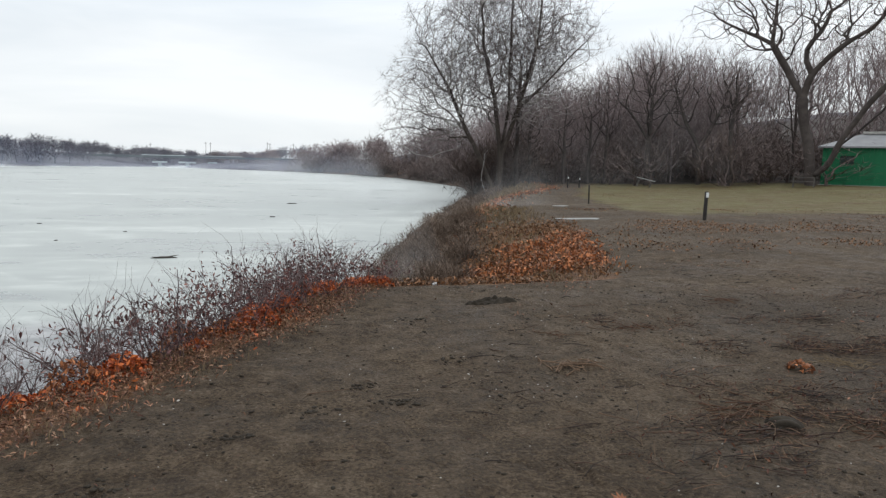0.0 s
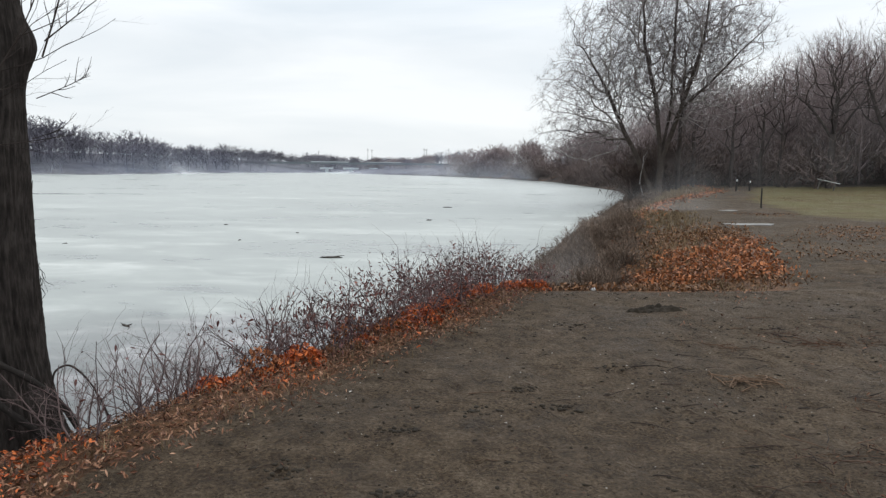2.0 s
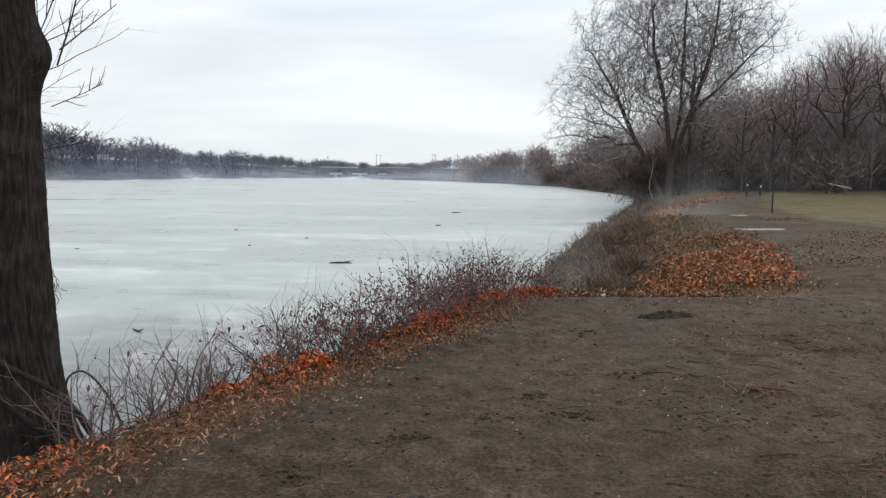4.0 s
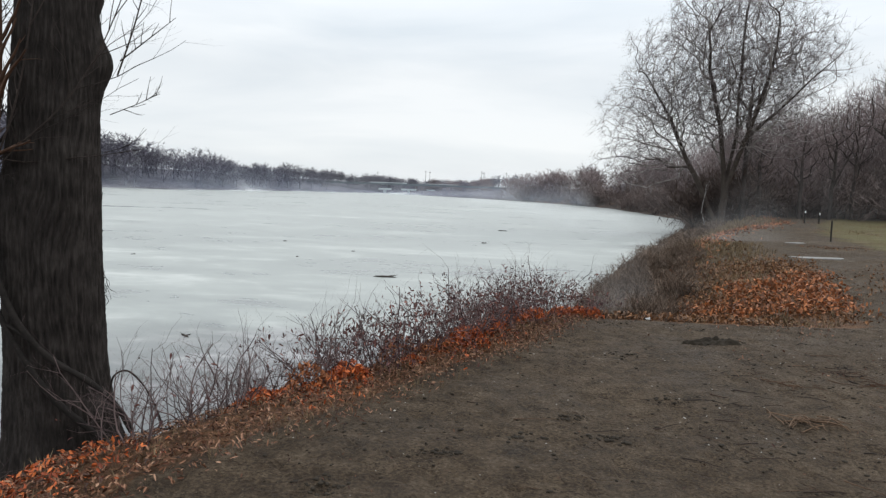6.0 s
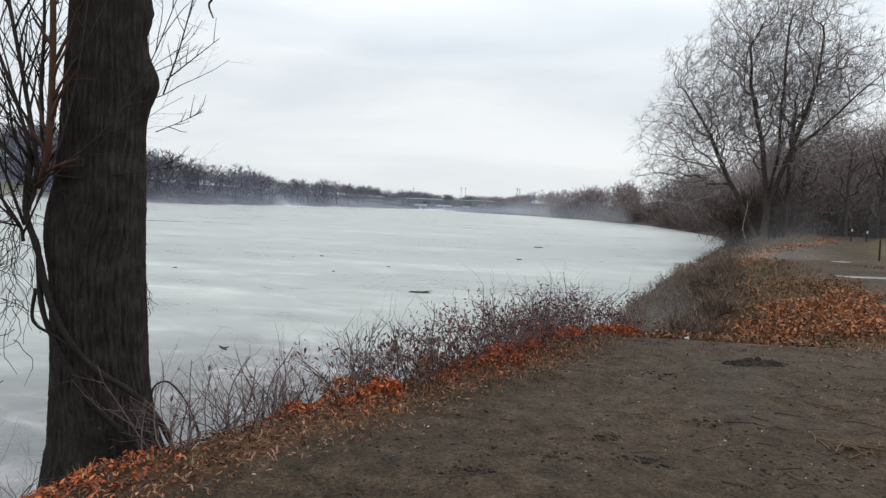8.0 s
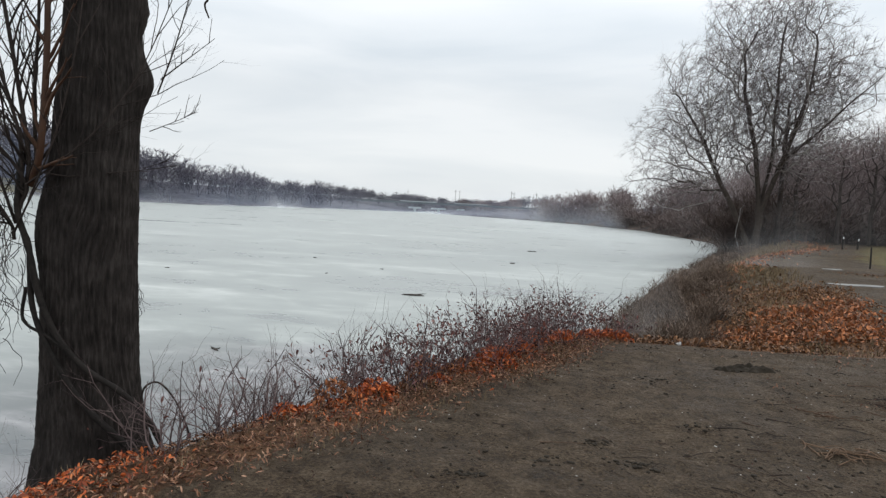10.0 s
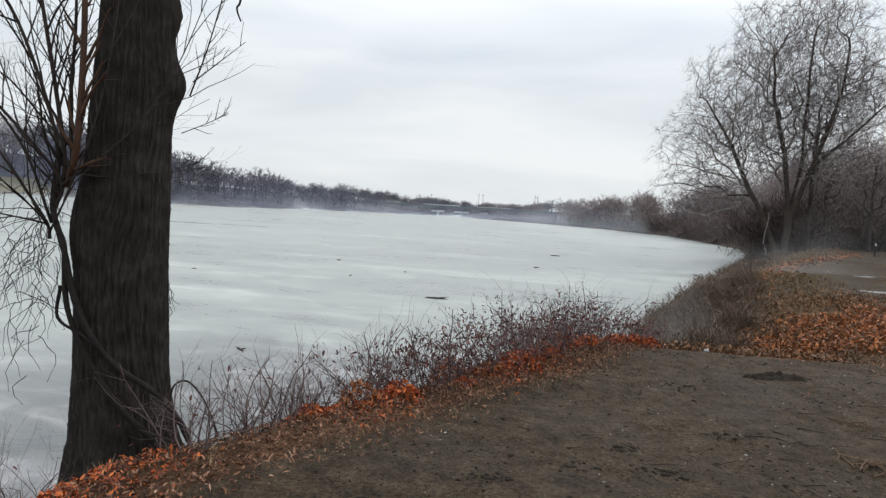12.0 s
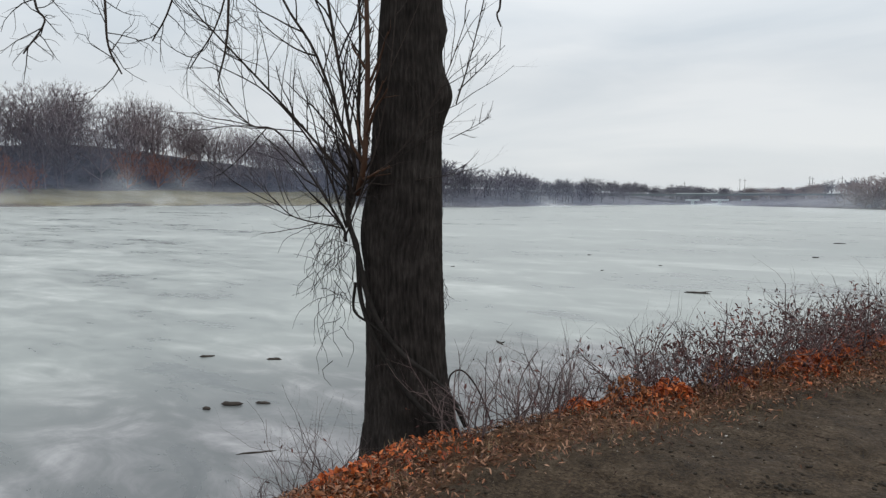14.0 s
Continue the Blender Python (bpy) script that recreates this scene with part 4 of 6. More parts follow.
def stems(name, rows, spec, mat, label, seed, reach=1.0, thick=0.72):
    """Sprouts along given lines, each with twigs of its own."""
    rng = np.random.RandomState(seed)
    for pts, r0, r1 in rows:
        c = curve_through(local(pts), 5)
        lines = [(c, np.linspace(r0, r1, len(c)) * thick, 6)]
        out = [[] for _ in spec]
        n = len(c)
        for k in range(2, n - 1):
            for _ in range(1 if rng.rand() < 0.8 else 0):
                ax = unit(c[k + 1] - c[k])
                side = unit(across(ax, rng.normal(0, 1, 3)))
                a = rng.uniform(0.4, 0.95)
                r = (r0 + (r1 - r0) * k / n) * 0.5
                branch_out(rng, out, c[k], ax * math.cos(a) + side * math.sin(a) + np.array([0, 0, 0.15]), rng.uniform(0.3, 0.85) * reach, max(r, 0.0035), 0, spec)
        for lev in out:
            lines += lev
        part(name, tube_mesh(name, lines, mat), TREE, label)


SPROUT = [(3, 0.5, 0.5, 0.1, 0.05, 6, 4, 0.25), (3, 0.6, 0.5, 0.16, 0.02, 4, 3, 0.2), (1, 0.6, 0.5, 0.2, 0.0, 2, 3, 0.2)]
stems("sucker", [([(-3.42, 3.63, 1.55), (-3.27, 3.54, 1.76), (-3.24, 3.55, 2.3), (-3.25, 3.56, 2.9), (-3.28, 3.55, 4.0)], 0.034, 0.02)], [(1, 0.5, 0.5, 0.1, 0.05, 6, 4, 0.25), (1, 0.6, 0.5, 0.16, 0.02, 4, 3, 0.2)], STEM_ORANGE, "orange-brown upright sucker", 1, 0.5)
stems("sucker", [([(-3.45, 3.62, 1.5), (-3.42, 3.61, 1.73), (-3.47, 3.56, 2.25), (-3.55, 3.49, 2.92), (-3.62, 3.42, 3.7)], 0.022, 0.012),
                 ([(-3.46, 3.6, 1.45), (-3.46, 3.57, 1.89), (-3.61, 3.43, 2.53), (-3.76, 3.26, 2.91), (-3.9, 3.1, 3.5)], 0.018, 0.009),
                 ([(-3.4, 3.66, 1.6), (-3.43, 3.66, 2.1), (-3.42, 3.68, 2.7), (-3.45, 3.66, 3.6)], 0.018, 0.01)], SPROUT, STEM_DARK, "dark brown spreading sucker", 2)
stems("sucker", [([(-3.45, 3.58, 1.4), (-3.44, 3.58, 1.61), (-3.72, 3.31, 2.09), (-3.99, 2.99, 2.54), (-4.15, 2.8, 2.8)], 0.017, 0.006),
                 ([(-3.48, 3.57, 1.2), (-3.51, 3.53, 1.36), (-3.78, 3.25, 1.96), (-3.92, 3.07, 2.04), (-4.06, 2.9, 2.3)], 0.016, 0.004),
                 ([(-3.5, 3.6, 1.3), (-3.6, 3.45, 1.8), (-3.85, 3.2, 2.25), (-4.2, 2.9, 2.5)], 0.014, 0.004),
                 ([(-3.5, 3.55, 1.3), (-3.47, 3.43, 1.32), (-3.66, 3.23, 1.39), (-3.75, 3.13, 1.52)], 0.011, 0.004),
                 ([(-3.38, 3.55, 1.55), (-3.1, 3.58, 1.75), (-2.9, 3.68, 2.0), (-2.75, 3.8, 2.35), (-2.62, 3.9, 2.8)], 0.009, 0.004),
                 ([(-3.36, 3.55, 1.45), (-3.15, 3.54, 1.9), (-3.05, 3.57, 2.4), (-3.0, 3.6, 3.0)], 0.009, 0.005)], SPROUT, STEM_DARK, "dark bare sucker with fine twigs", 3)
stems("sucker", [([(-2.83, 4.08, 2.3), (-2.7, 4.17, 2.45), (-2.55, 4.27, 2.62)], 0.008, 0.003), ([(-2.83, 4.05, 2.2), (-2.75, 4.1, 2.5), (-2.68, 4.15, 2.85), (-2.6, 4.2, 3.3)], 0.008, 0.004),
                 ([(-2.9, 4.07, 1.95), (-2.75, 4.19, 2.05), (-2.66, 4.25, 2.12)], 0.005, 0.002), ([(-2.93, 4.05, 1.7), (-2.8, 4.15, 1.76)], 0.004, 0.002)],
      [(1, 0.5, 0.5, 0.12, 0.05, 3, 3, 0.2), (0, 0.6, 0.5, 0.2, 0, 2, 3, 0.2)], STEM_DARK, "thin bare shoot by the burl", 4, 0.22)


def tangle(name, centre, spread, drop, count, seed, mat, label, size=1.0):
    """Thin dead vine ends that hang in loops."""
    rng = np.random.RandomState(seed)
    lines = []
    for _ in range(count):
        p = np.array(centre) + rng.normal(0, 1, 3) * np.array(spread)
        pts = [p - np.array(TREE.location)]
        way = unit(0.6 * rng.normal(0, 1, 3) + np.array([-0.2, -0.17, -0.5]))
        n = rng.randint(5, 10)
        for _ in range(n):
            way = unit(way + rng.normal(0, 0.42, 3) + np.array([0, 0, -drop]))
            pts.append(pts[-1] + way * rng.uniform(0.035, 0.08) * size)
        lines.append((pts, np.linspace(0.003, 0.0014, n + 1), 3))
    part(name, tube_mesh(name, lines, mat), TREE, label)


tangle("dead_vine", (-3.5, 3.52, 1.3), (0.07, 0.07, 0.2), 0.25, 46, 5, STEM_DARK, "tangle of thin dead vine")
tangle("dead_vine", (-3.54, 3.46, 1.0), (0.06, 0.06, 0.18), 0.4, 34, 6, STEM_DARK, "hanging thread-like dead vine")
tangle("dead_vine", (-2.93, 4.02, 0.9), (0.012, 0.012, 0.5), 0.3, 16, 7, STEM_DARK, "fine dead vine on the bark's edge", 0.4)


def overhead():
    rng = np.random.RandomState(9)
    limb = [(-3.15, 3.95, 4.2), (-3.6, 3.3, 4.7), (-4.1, 2.5, 4.6), (-4.5, 1.6, 4.1)]
    c = curve_through(local(limb))
    part("limb", tube_mesh("limb", [(c, np.linspace(0.1, 0.03, len(c)), 8)], BARK_NEAR), TREE, "bare limb overhead")
    limb = [(-3.1, 3.98, 4.6), (-2.7, 4.0, 4.6), (-2.45, 3.9, 4.1)]
    c = curve_through(local(limb))
    part("limb", tube_mesh("limb", [(c, np.linspace(0.06, 0.02, len(c)), 8)], BARK_NEAR), TREE, "bare limb overhead")
    for pts, r in (([(-4.06, 2.3, 4.5), (-4.08, 2.15, 3.4), (-4.06, 2.15, 2.69), (-4.06, 2.16, 2.43), (-4.03, 2.22, 2.27)], 0.011), ([(-3.75, 3.0, 4.6), (-3.7, 2.8, 3.5), (-3.68, 2.74, 2.77), (-3.69, 2.72, 2.49), (-3.73, 2.68, 2.26)], 0.012),
                   ([(-2.5, 3.9, 4.2), (-2.39, 3.9, 3.3), (-2.37, 3.89, 2.82), (-2.39, 3.88, 2.73), (-2.365, 3.89, 2.65)], 0.011), ([(-4.4, 1.85, 4.2), (-4.25, 1.85, 3.2), (-4.22, 1.83, 2.65), (-4.2, 1.87, 2.53), (-4.25, 1.77, 2.34)], 0.010),
                   ([(-3.7, 3.1, 4.6), (-3.85, 2.7, 3.5), (-3.92, 2.5, 2.75), (-4.02, 2.42, 2.5)], 0.010), ([(-3.65, 3.2, 4.6), (-3.72, 2.9, 3.4), (-3.78, 2.75, 2.7), (-3.9, 2.6, 2.35)], 0.009)):
        cc = curve_through(local(pts), 5)
        lines = [(cc, np.linspace(r, r * 0.45, len(cc)), 5)]
        out = [[], []]
        for k in range(7, len(cc) - 1):
            if pts[0][0] < -3:
                branch_out(rng, out, cc[k], unit(rng.normal(0, 1, 3) + np.array([0, 0, -0.3])), rng.uniform(0.12, 0.4), 0.004, 0, [(4, 0.7, 0.5, 0.25, -0.02, 4, 3, 0.2), (0, 0.7, 0.5, 0.3, 0.05, 3, 3, 0.2)])
        part("hanging_branch", tube_mesh("hanging_branch", lines + out[0] + out[1], STEM_DARK), TREE, "drooping twig end")


overhead()


# ---- leaves ----
LEAF_V = np.array([(-0.5, 0, 0), (-0.15, 0.27, 0.09), (0.25, 0.2, 0.12), (0.55, 0, 0.03), (0.25, -0.2, 0.12), (-0.15, -0.27, 0.09)])
LEAF_F = np.array([(0, 3, 2, 1), (0, 5, 4, 3)])


def leaf_arrays(rng, pts, size, tilt, slim=1.0):
    """A folded leaf at each point, turned any way and tipped by about tilt."""
    n = len(pts)
    a, p, q = rng.uniform(0, math.tau, n), rng.normal(0, tilt, n), rng.normal(0, tilt, n)
    s = size * rng.uniform(0.55, 1.35, n)
    v = LEAF_V[None] * np.stack([s, s * slim * rng.uniform(0.6, 1.2, n), s * rng.uniform(0.2, 2.2, n)], -1)[:, None]
    x, y, z = v[..., 0], v[..., 1], v[..., 2]
    y, z = y * np.cos(p)[:, None] - z * np.sin(p)[:, None], y * np.sin(p)[:, None] + z * np.cos(p)[:, None]
    x, z = x * np.cos(q)[:, None] - z * np.sin(q)[:, None], x * np.sin(q)[:, None] + z * np.cos(q)[:, None]
    x, y = x * np.cos(a)[:, None] - y * np.sin(a)[:, None], x * np.sin(a)[:, None] + y * np.cos(a)[:, None]
    verts = np.stack([x, y, z], -1) + pts[:, None]
    faces = (LEAF_F[None] + 6 * np.arange(n)[:, None, None]).reshape(-1, 4)
    return verts.reshape(-1, 3), faces


def leaf_mesh(name, rng, pts, size, tilt, mat, slim=1.0):
    me = sheet(name, *leaf_arrays(rng, pts, size, tilt, slim))
    me.materials.append(mat)
    return me


def leaf_material(name, stops, rough=0.6):
    m, t, b = material(name, rough, 0.35)
    n = tex(t, 40, 3, 0.6)
    f = calc(t, "ADD", calc(t, "MULTIPLY", island(t), 0.8), calc(t, "MULTIPLY", calc(t, "SUBTRACT", n, 0.5), 0.5))
    t.links.new(ramp(t, f, stops), b.inputs["Base Color"])
    return m


LEAF_PALE = leaf_material("pale and brown fallen leaves", [(0.0, (0.03, 0.014, 0.009)), (0.3, (0.12, 0.048, 0.025)), (0.6, (0.27, 0.125, 0.068)), (0.85, (0.44, 0.26, 0.165)), (1.0, (0.6, 0.46, 0.35))])
LEAF_ORANGE = leaf_material("wet orange leaves", [(0.0, (0.1, 0.024, 0.010)), (0.3, (0.36, 0.07, 0.018)), (0.7, (0.6, 0.155, 0.038)), (1.0, (0.74, 0.31, 0.12))])
LEAF_RUST = leaf_material("rust-brown leaves", [(0.0, (0.09, 0.035, 0.017)), (0.4, (0.25, 0.09, 0.035)), (0.75, (0.48, 0.17, 0.06)), (1.0, (0.6, 0.33, 0.17))])
LEAF_BROWN = leaf_material("brown and rust leaves", [(0.0, (0.06, 0.032, 0.018)), (0.4, (0.15, 0.075, 0.036)), (0.75, (0.27, 0.125, 0.052)), (1.0, (0.42, 0.2, 0.085))])
LEAF_PURPLE = leaf_material("dry purple-brown leaves", [(0.0, (0.04, 0.02, 0.022)), (0.45, (0.12, 0.05, 0.046)), (0.8, (0.24, 0.085, 0.062)), (1.0, (0.38, 0.15, 0.08))], 0.75)


def on_ground(x, y, lift=0.012):
    return np.stack([x, y, height(x, y) + lift], -1)


def litter(name, n, xr, yr, weight, size, tilt, mat, label, seed, lift=0.02, slim=1.0):
    rng = np.random.RandomState(seed)
    x, y = rng.uniform(*xr, n * 12), rng.uniform(*yr, n * 12)
    w = weight(x, y, shore(x, y), np.hypot(x, y))
    ok = rng.uniform(0, 1, len(x)) < w
    x, y = x[ok][:n], y[ok][:n]
    pts = on_ground(x, y) + np.stack([x * 0, x * 0, rng.uniform(0, lift, len(x))], -1)
    return tagged(new(name, leaf_mesh(name, rng, pts, size, tilt, mat, slim)), label, "leaf litter", kind="stuff")


def band(d, a, b, soft):
    return smooth(a - soft, a + soft, d) * (1 - smooth(b - soft, b + soft, d))


litter("leaf_litter", 32000, (-4.6, 2.5), (0.3, 10.5), lambda x, y, d, r: band(d + 0.2 * wave(x, y, 2.1, 13), 0.6, 1.95, 0.3), 0.034, 0.5, LEAF_PALE, "pale brown fallen leaves along the bank's edge", 11, 0.04, 0.55)
litter("orange_litter", 3600, (-4.0, 1.5), (2.0, 9.4), lambda x, y, d, r: band(d + 0.25 * wave(x, y, 2.6, 14), 0.9, 1.75, 0.25) * smooth(-0.2, 0.5, wave(x, y, 3.1, 18)), 0.036, 0.7, LEAF_ORANGE, "bright orange leaves scattered through the bank's litter", 17, 0.06, 0.8)
def in_hollow(x, y):
    front = smooth(8.5, 9.2, y - 0.55 * np.clip(x - 2.6, 0, 9))
    return front * (1 - smooth(15.5, 19, y)) * (1 - smooth(-0.5, 0.5, x - 4.6 - 0.24 * (y - 11)))


litter("hollow_leaves", 14000, (-1.0, 7.5), (8.3, 19), lambda x, y, d, r: (d > 0.9) * in_hollow(x, y) * smooth(-0.3, 0.3, wave(x, y, 1.3, 19) + 0.05), 0.058, 0.8, LEAF_BROWN, "brown and rust leaves in the grassy hollow", 12, 0.1)
litter("hollow_leaves", 4200, (0.6, 7.5), (8.3, 15), lambda x, y, d, r: (d > 1.8) * in_hollow(x, y) * smooth(0.05, 0.4, wave(x, y, 1.4, 20) + 0.12 * (x - 2.2)) * (1 - 0.12 * np.clip(y - 10, 0, 8)), 0.075, 0.8, LEAF_RUST, "drifts of bright orange leaves in the hollow", 22, 0.12)
litter("verge_leaves", 3500, (1.5, 22), (15, 62), lambda x, y, d, r: (d > 1.5) * np.exp(-(((x - np.interp(y, VERGE_Y, VERGE_X)) / 0.8) ** 2)), 0.13, 0.45, LEAF_RUST, "rust leaves along the path's verge", 13, 0.06)
litter("lawn_edge_leaves", 7500, (4, 24), (10.8, 24), lambda x, y, d, r: (smooth(0.12, 0.5, wave(x, y, 0.8, 23) + 0.1) + 1.2 * np.exp(-((x - 8.4) / 0.8) ** 2 - ((y - 13) / 0.7) ** 2) + 1.2 * np.exp(-((x - 11.5) / 1.2) ** 2 - ((y - 13.2) / 0.7) ** 2) + np.exp(-((x - 6.4) / 0.6) ** 2 - ((y - 12.8) / 0.6) ** 2)) * (x > 5 + 0.1 * (y - 12)), 0.052, 0.55, LEAF_BROWN, "brown leaves blown over the dirt before the lawn", 14, 0.03)
litter("lawn_leaves", 2600, (8, 40), (17, 50), lambda x, y, d, r: smooth(-0.1, 0.4, wave(x, y, 0.45, 24)) * (x > 8.5 + 0.2 * (y - 17)), 0.055, 0.4, LEAF_BROWN, "brown leaves scattered over the lawn", 19, 0.04)
litter("scattered_leaves", 700, (0.8, 8), (1.8, 12), lambda x, y, d, r: smooth(0.1, 0.5, wave(x, y, 1.2, 27)) * smooth(0.5, 2.2, x - 0.12 * y) + 0.01, 0.04, 0.45, LEAF_PALE, "dead leaves trodden into the dirt", 15, 0.012, 0.7)


def leaf_pile(x, y, rad, tall, n, seed, mat, label):
    rng = np.random.RandomState(seed)
    z0 = ground_z(x, y)
    a, r = rng.uniform(0, math.tau, n), np.sqrt(rng.uniform(0, 1, n)) * rad
    px, py = x + r * np.cos(a) * 1.25, y + r * np.sin(a)
    top = tall * (1 - (r / rad) ** 2) * (0.7 + 0.6 * rng.uniform(0, 1, n))
    pts = np.stack([px - x, py - y, height(px, py) - z0 + 0.01 + top], -1)
    root = new("leaf_pile")
    root.location = (x, y, z0)
    tagged(part("loose_leaf_mass", leaf_mesh("loose_leaf_mass", rng, pts, 0.046, 0.9, mat), root), kind="stuff")
    return tagged(root, label, "leaf pile", "orange leaf piles on the bank")


EDGE = [(-2.62, 2.45), (-2.5, 2.9), (-2.42, 3.62), (-2.05, 4.25), (-1.8, 4.75), (-1.5, 5.3), (-1.25, 5.85), (-0.95, 6.5), (-0.7, 7.1), (-0.45, 7.8), (-0.1, 8.4), (0.35, 8.8), (0.9, 8.95)]


def along(s):
    k = min(int(s), len(EDGE) - 2)
    a, b = np.array(EDGE[k]), np.array(EDGE[k + 1])
    return a + (b - a) * (s - k)


rng_p = np.random.RandomState(31)
for k in range(66):
    s = (0.0 + 1.3 * rng_p.rand()) if k < 6 else (2.9 + (len(EDGE) - 4.2) * (k - 6 + rng_p.rand()) / 60)
    x, y = along(s) + rng_p.normal(0, 0.09, 2) + np.array([-0.42, 0.22]) * (rng_p.uniform(-0.6, 0.6) if k < 6 else rng_p.uniform(-0.1, 1.05))
    big = rng_p.uniform(0.08, 0.22) * (1.3 if k < 6 else 1)
    leaf_pile(x, y, big, big * (0.2 if k < 6 else rng_p.uniform(0.3, 1.1)), int((900 if k < 6 else 1700) * big), 100 + k, LEAF_ORANGE if rng_p.rand() < 0.65 else LEAF_RUST, "heap of wet bright orange leaves on the bank's edge")


# ---- shrubs on the bank ----
def shrub(x, y, tall, width, count, leafy, seed, label, mat=SHRUB, leaf_mat=LEAF_PURPLE, lean=(-0.1, 0.05), group="bare shrubs on the bank", leaf=0.04):
    rng = np.random.RandomState(seed)
    root = new("shrub")
    root.location = (x, y, ground_z(x, y) - 0.03)
    tagged(root, label, "shrub", group)
    spec = [(6, 0.75, 0.5, 0.19, -0.01, 6, 4, 0.2), (4, 0.8, 0.55, 0.24, 0.02, 3, 3, 0.15), (2, 0.65, 0.6, 0.2, 0.02, 2, 1, 0.2)]
    out = [[], [], []]
    for _ in range(count):
        a, r = rng.uniform(0, math.tau), rng.uniform(0, 0.5)
        p = np.array([math.cos(a) * r * width * 0.5, math.sin(a) * r * width * 0.5, 0])
        p[2] = ground_z(x + p[0], y + p[1]) - root.location.z - 0.03
        way = np.array([math.cos(a) * rng.uniform(0.1, 0.85) + lean[0], math.sin(a) * rng.uniform(0.1, 0.85) + lean[1], 1.0])
        branch_out(rng, out, p, way, tall * rng.uniform(0.6, 1.1), rng.uniform(0.0035, 0.007), 0, spec)
    part("brushwood", tube_mesh("brushwood", out[0] + out[1] + out[2], mat), root)
    if leafy:
        ends = [np.array(l[0][rng.randint(1, len(l[0]))]) for l in out[1] + out[2]]
        ends.sort(key=lambda p: p[2])
        ends = ends[:max(8, int(len(ends) * 0.8))]
        pick = rng.choice(len(ends), min(leafy, len(ends)), replace=False)
        part("foliage", leaf_mesh("foliage", rng, np.array([ends[k] for k in pick]) + rng.normal(0, 0.012, (len(pick), 3)), leaf, 1.0, leaf_mat, 0.7), root, "dry curled purple-brown leaves")
    return root


rng_s = np.random.RandomState(41)
BARE, LEAFY = "bare grey-purple twiggy shrub on the frozen bank", "twiggy shrub with dry purple-brown leaves on the bank"
for k in range(44):
    s = 1.8 + (len(EDGE) - 3.3) * (k + rng_s.rand()) / 44
    x, y = along(s) + np.array([-0.42, 0.22]) * rng_s.uniform(-0.45, 1.15)
    leafy = s > 4.6
    grown_up = min(max((s - 3.6) / 3.5, 0), 1)
    shrub(x, y, rng_s.uniform(0.55, 0.95) * (0.8 + 0.22 * grown_up), 0.6, 9 if leafy else 9, int(rng_s.uniform(110, 210)) if leafy else int(rng_s.uniform(3, 14)), 300 + k, LEAFY if leafy else BARE, leaf=0.043)
for k in range(9):
    shrub(-3.25 - 0.45 * rng_s.rand(), 2.45 + 0.75 * rng_s.rand(), rng_s.uniform(0.35, 0.7), 0.45, 6, int(rng_s.uniform(0, 8)), 350 + k, BARE)
for k in range(4):
    shrub(-3.62 + 0.25 * rng_s.rand(), 3.15 + 0.4 * rng_s.rand(), rng_s.uniform(0.7, 1.05), 0.4, 6, 4, 370 + k, BARE)
LEAF_DRY = leaf_material("dry grey-brown leaves", [(0.0, (0.06, 0.04, 0.028)), (0.5, (0.16, 0.1, 0.065)), (1.0, (0.3, 0.19, 0.12))], 0.8)
WEED = speckled("dry grey-brown weed stalks", [(0.3, (0.06, 0.044, 0.034)), (0.7, (0.18, 0.135, 0.1))], 15, 0.9, 0.15, 0, by_island=0.5)
for k in range(52):
    y = rng_s.uniform(9.6, 19) if k < 34 else rng_s.uniform(9.6, 13)
    edge = float(np.interp(y, [p[1] for p in NEAR_BANK[8:16]], [p[0] for p in NEAR_BANK[8:16]]))
    x = edge + rng_s.uniform(0.2, 2.2) * (1 if y > 11 else 0.8)
    shrub(x, y, rng_s.uniform(0.55, 1.0) * (1.0 if y > 11 else 0.7), 0.9, 6, int(rng_s.uniform(20, 60)), 400 + k, "dense dry brown weeds and brush on the bank of the hollow", WEED, LEAF_DRY, (-0.08, -0.05), "dry weeds round the hollow")


def tufts(name, n, xr, yr, weight, tall, mat, label, seed, blades=7, thick=0.006):
    """Dry grass in tufts."""
    rng = np.random.RandomState(seed)
    x, y = rng.uniform(*xr, n * 15), rng.uniform(*yr, n * 15)
    ok = rng.uniform(0, 1, len(x)) < weight(x, y, shore(x, y))
    x, y = x[ok][:n], y[ok][:n]
    base = on_ground(x, y, -0.01)
    v, f, at = [], [], 0
    for p in base:
        for _ in range(blades):
            a, h = rng.uniform(0, math.tau), tall * rng.uniform(0.5, 1.2)
            out = rng.uniform(0.15, 0.8) * h
            q = p + np.array([rng.normal(0, 0.03), rng.normal(0, 0.03), 0])
            side = np.array([-math.sin(a), math.cos(a), 0]) * thick
            tip = q + np.array([math.cos(a) * out, math.sin(a) * out, h])
            mid = q + np.array([math.cos(a) * out * 0.3, math.sin(a) * out * 0.3, h * 0.6])
            v += [q - side, q + side, mid + side * 0.7, mid - side * 0.7, tip + side * 0.15, tip - side * 0.15]
            f += [(at, at + 1, at + 2, at + 3), (at + 3, at + 2, at + 4, at + 5)]
            at += 6
    me = sheet(name, np.array(v), np.array(f))
    me.materials.append(mat)
    return tagged(new(name, me), label, "grass", kind="stuff")


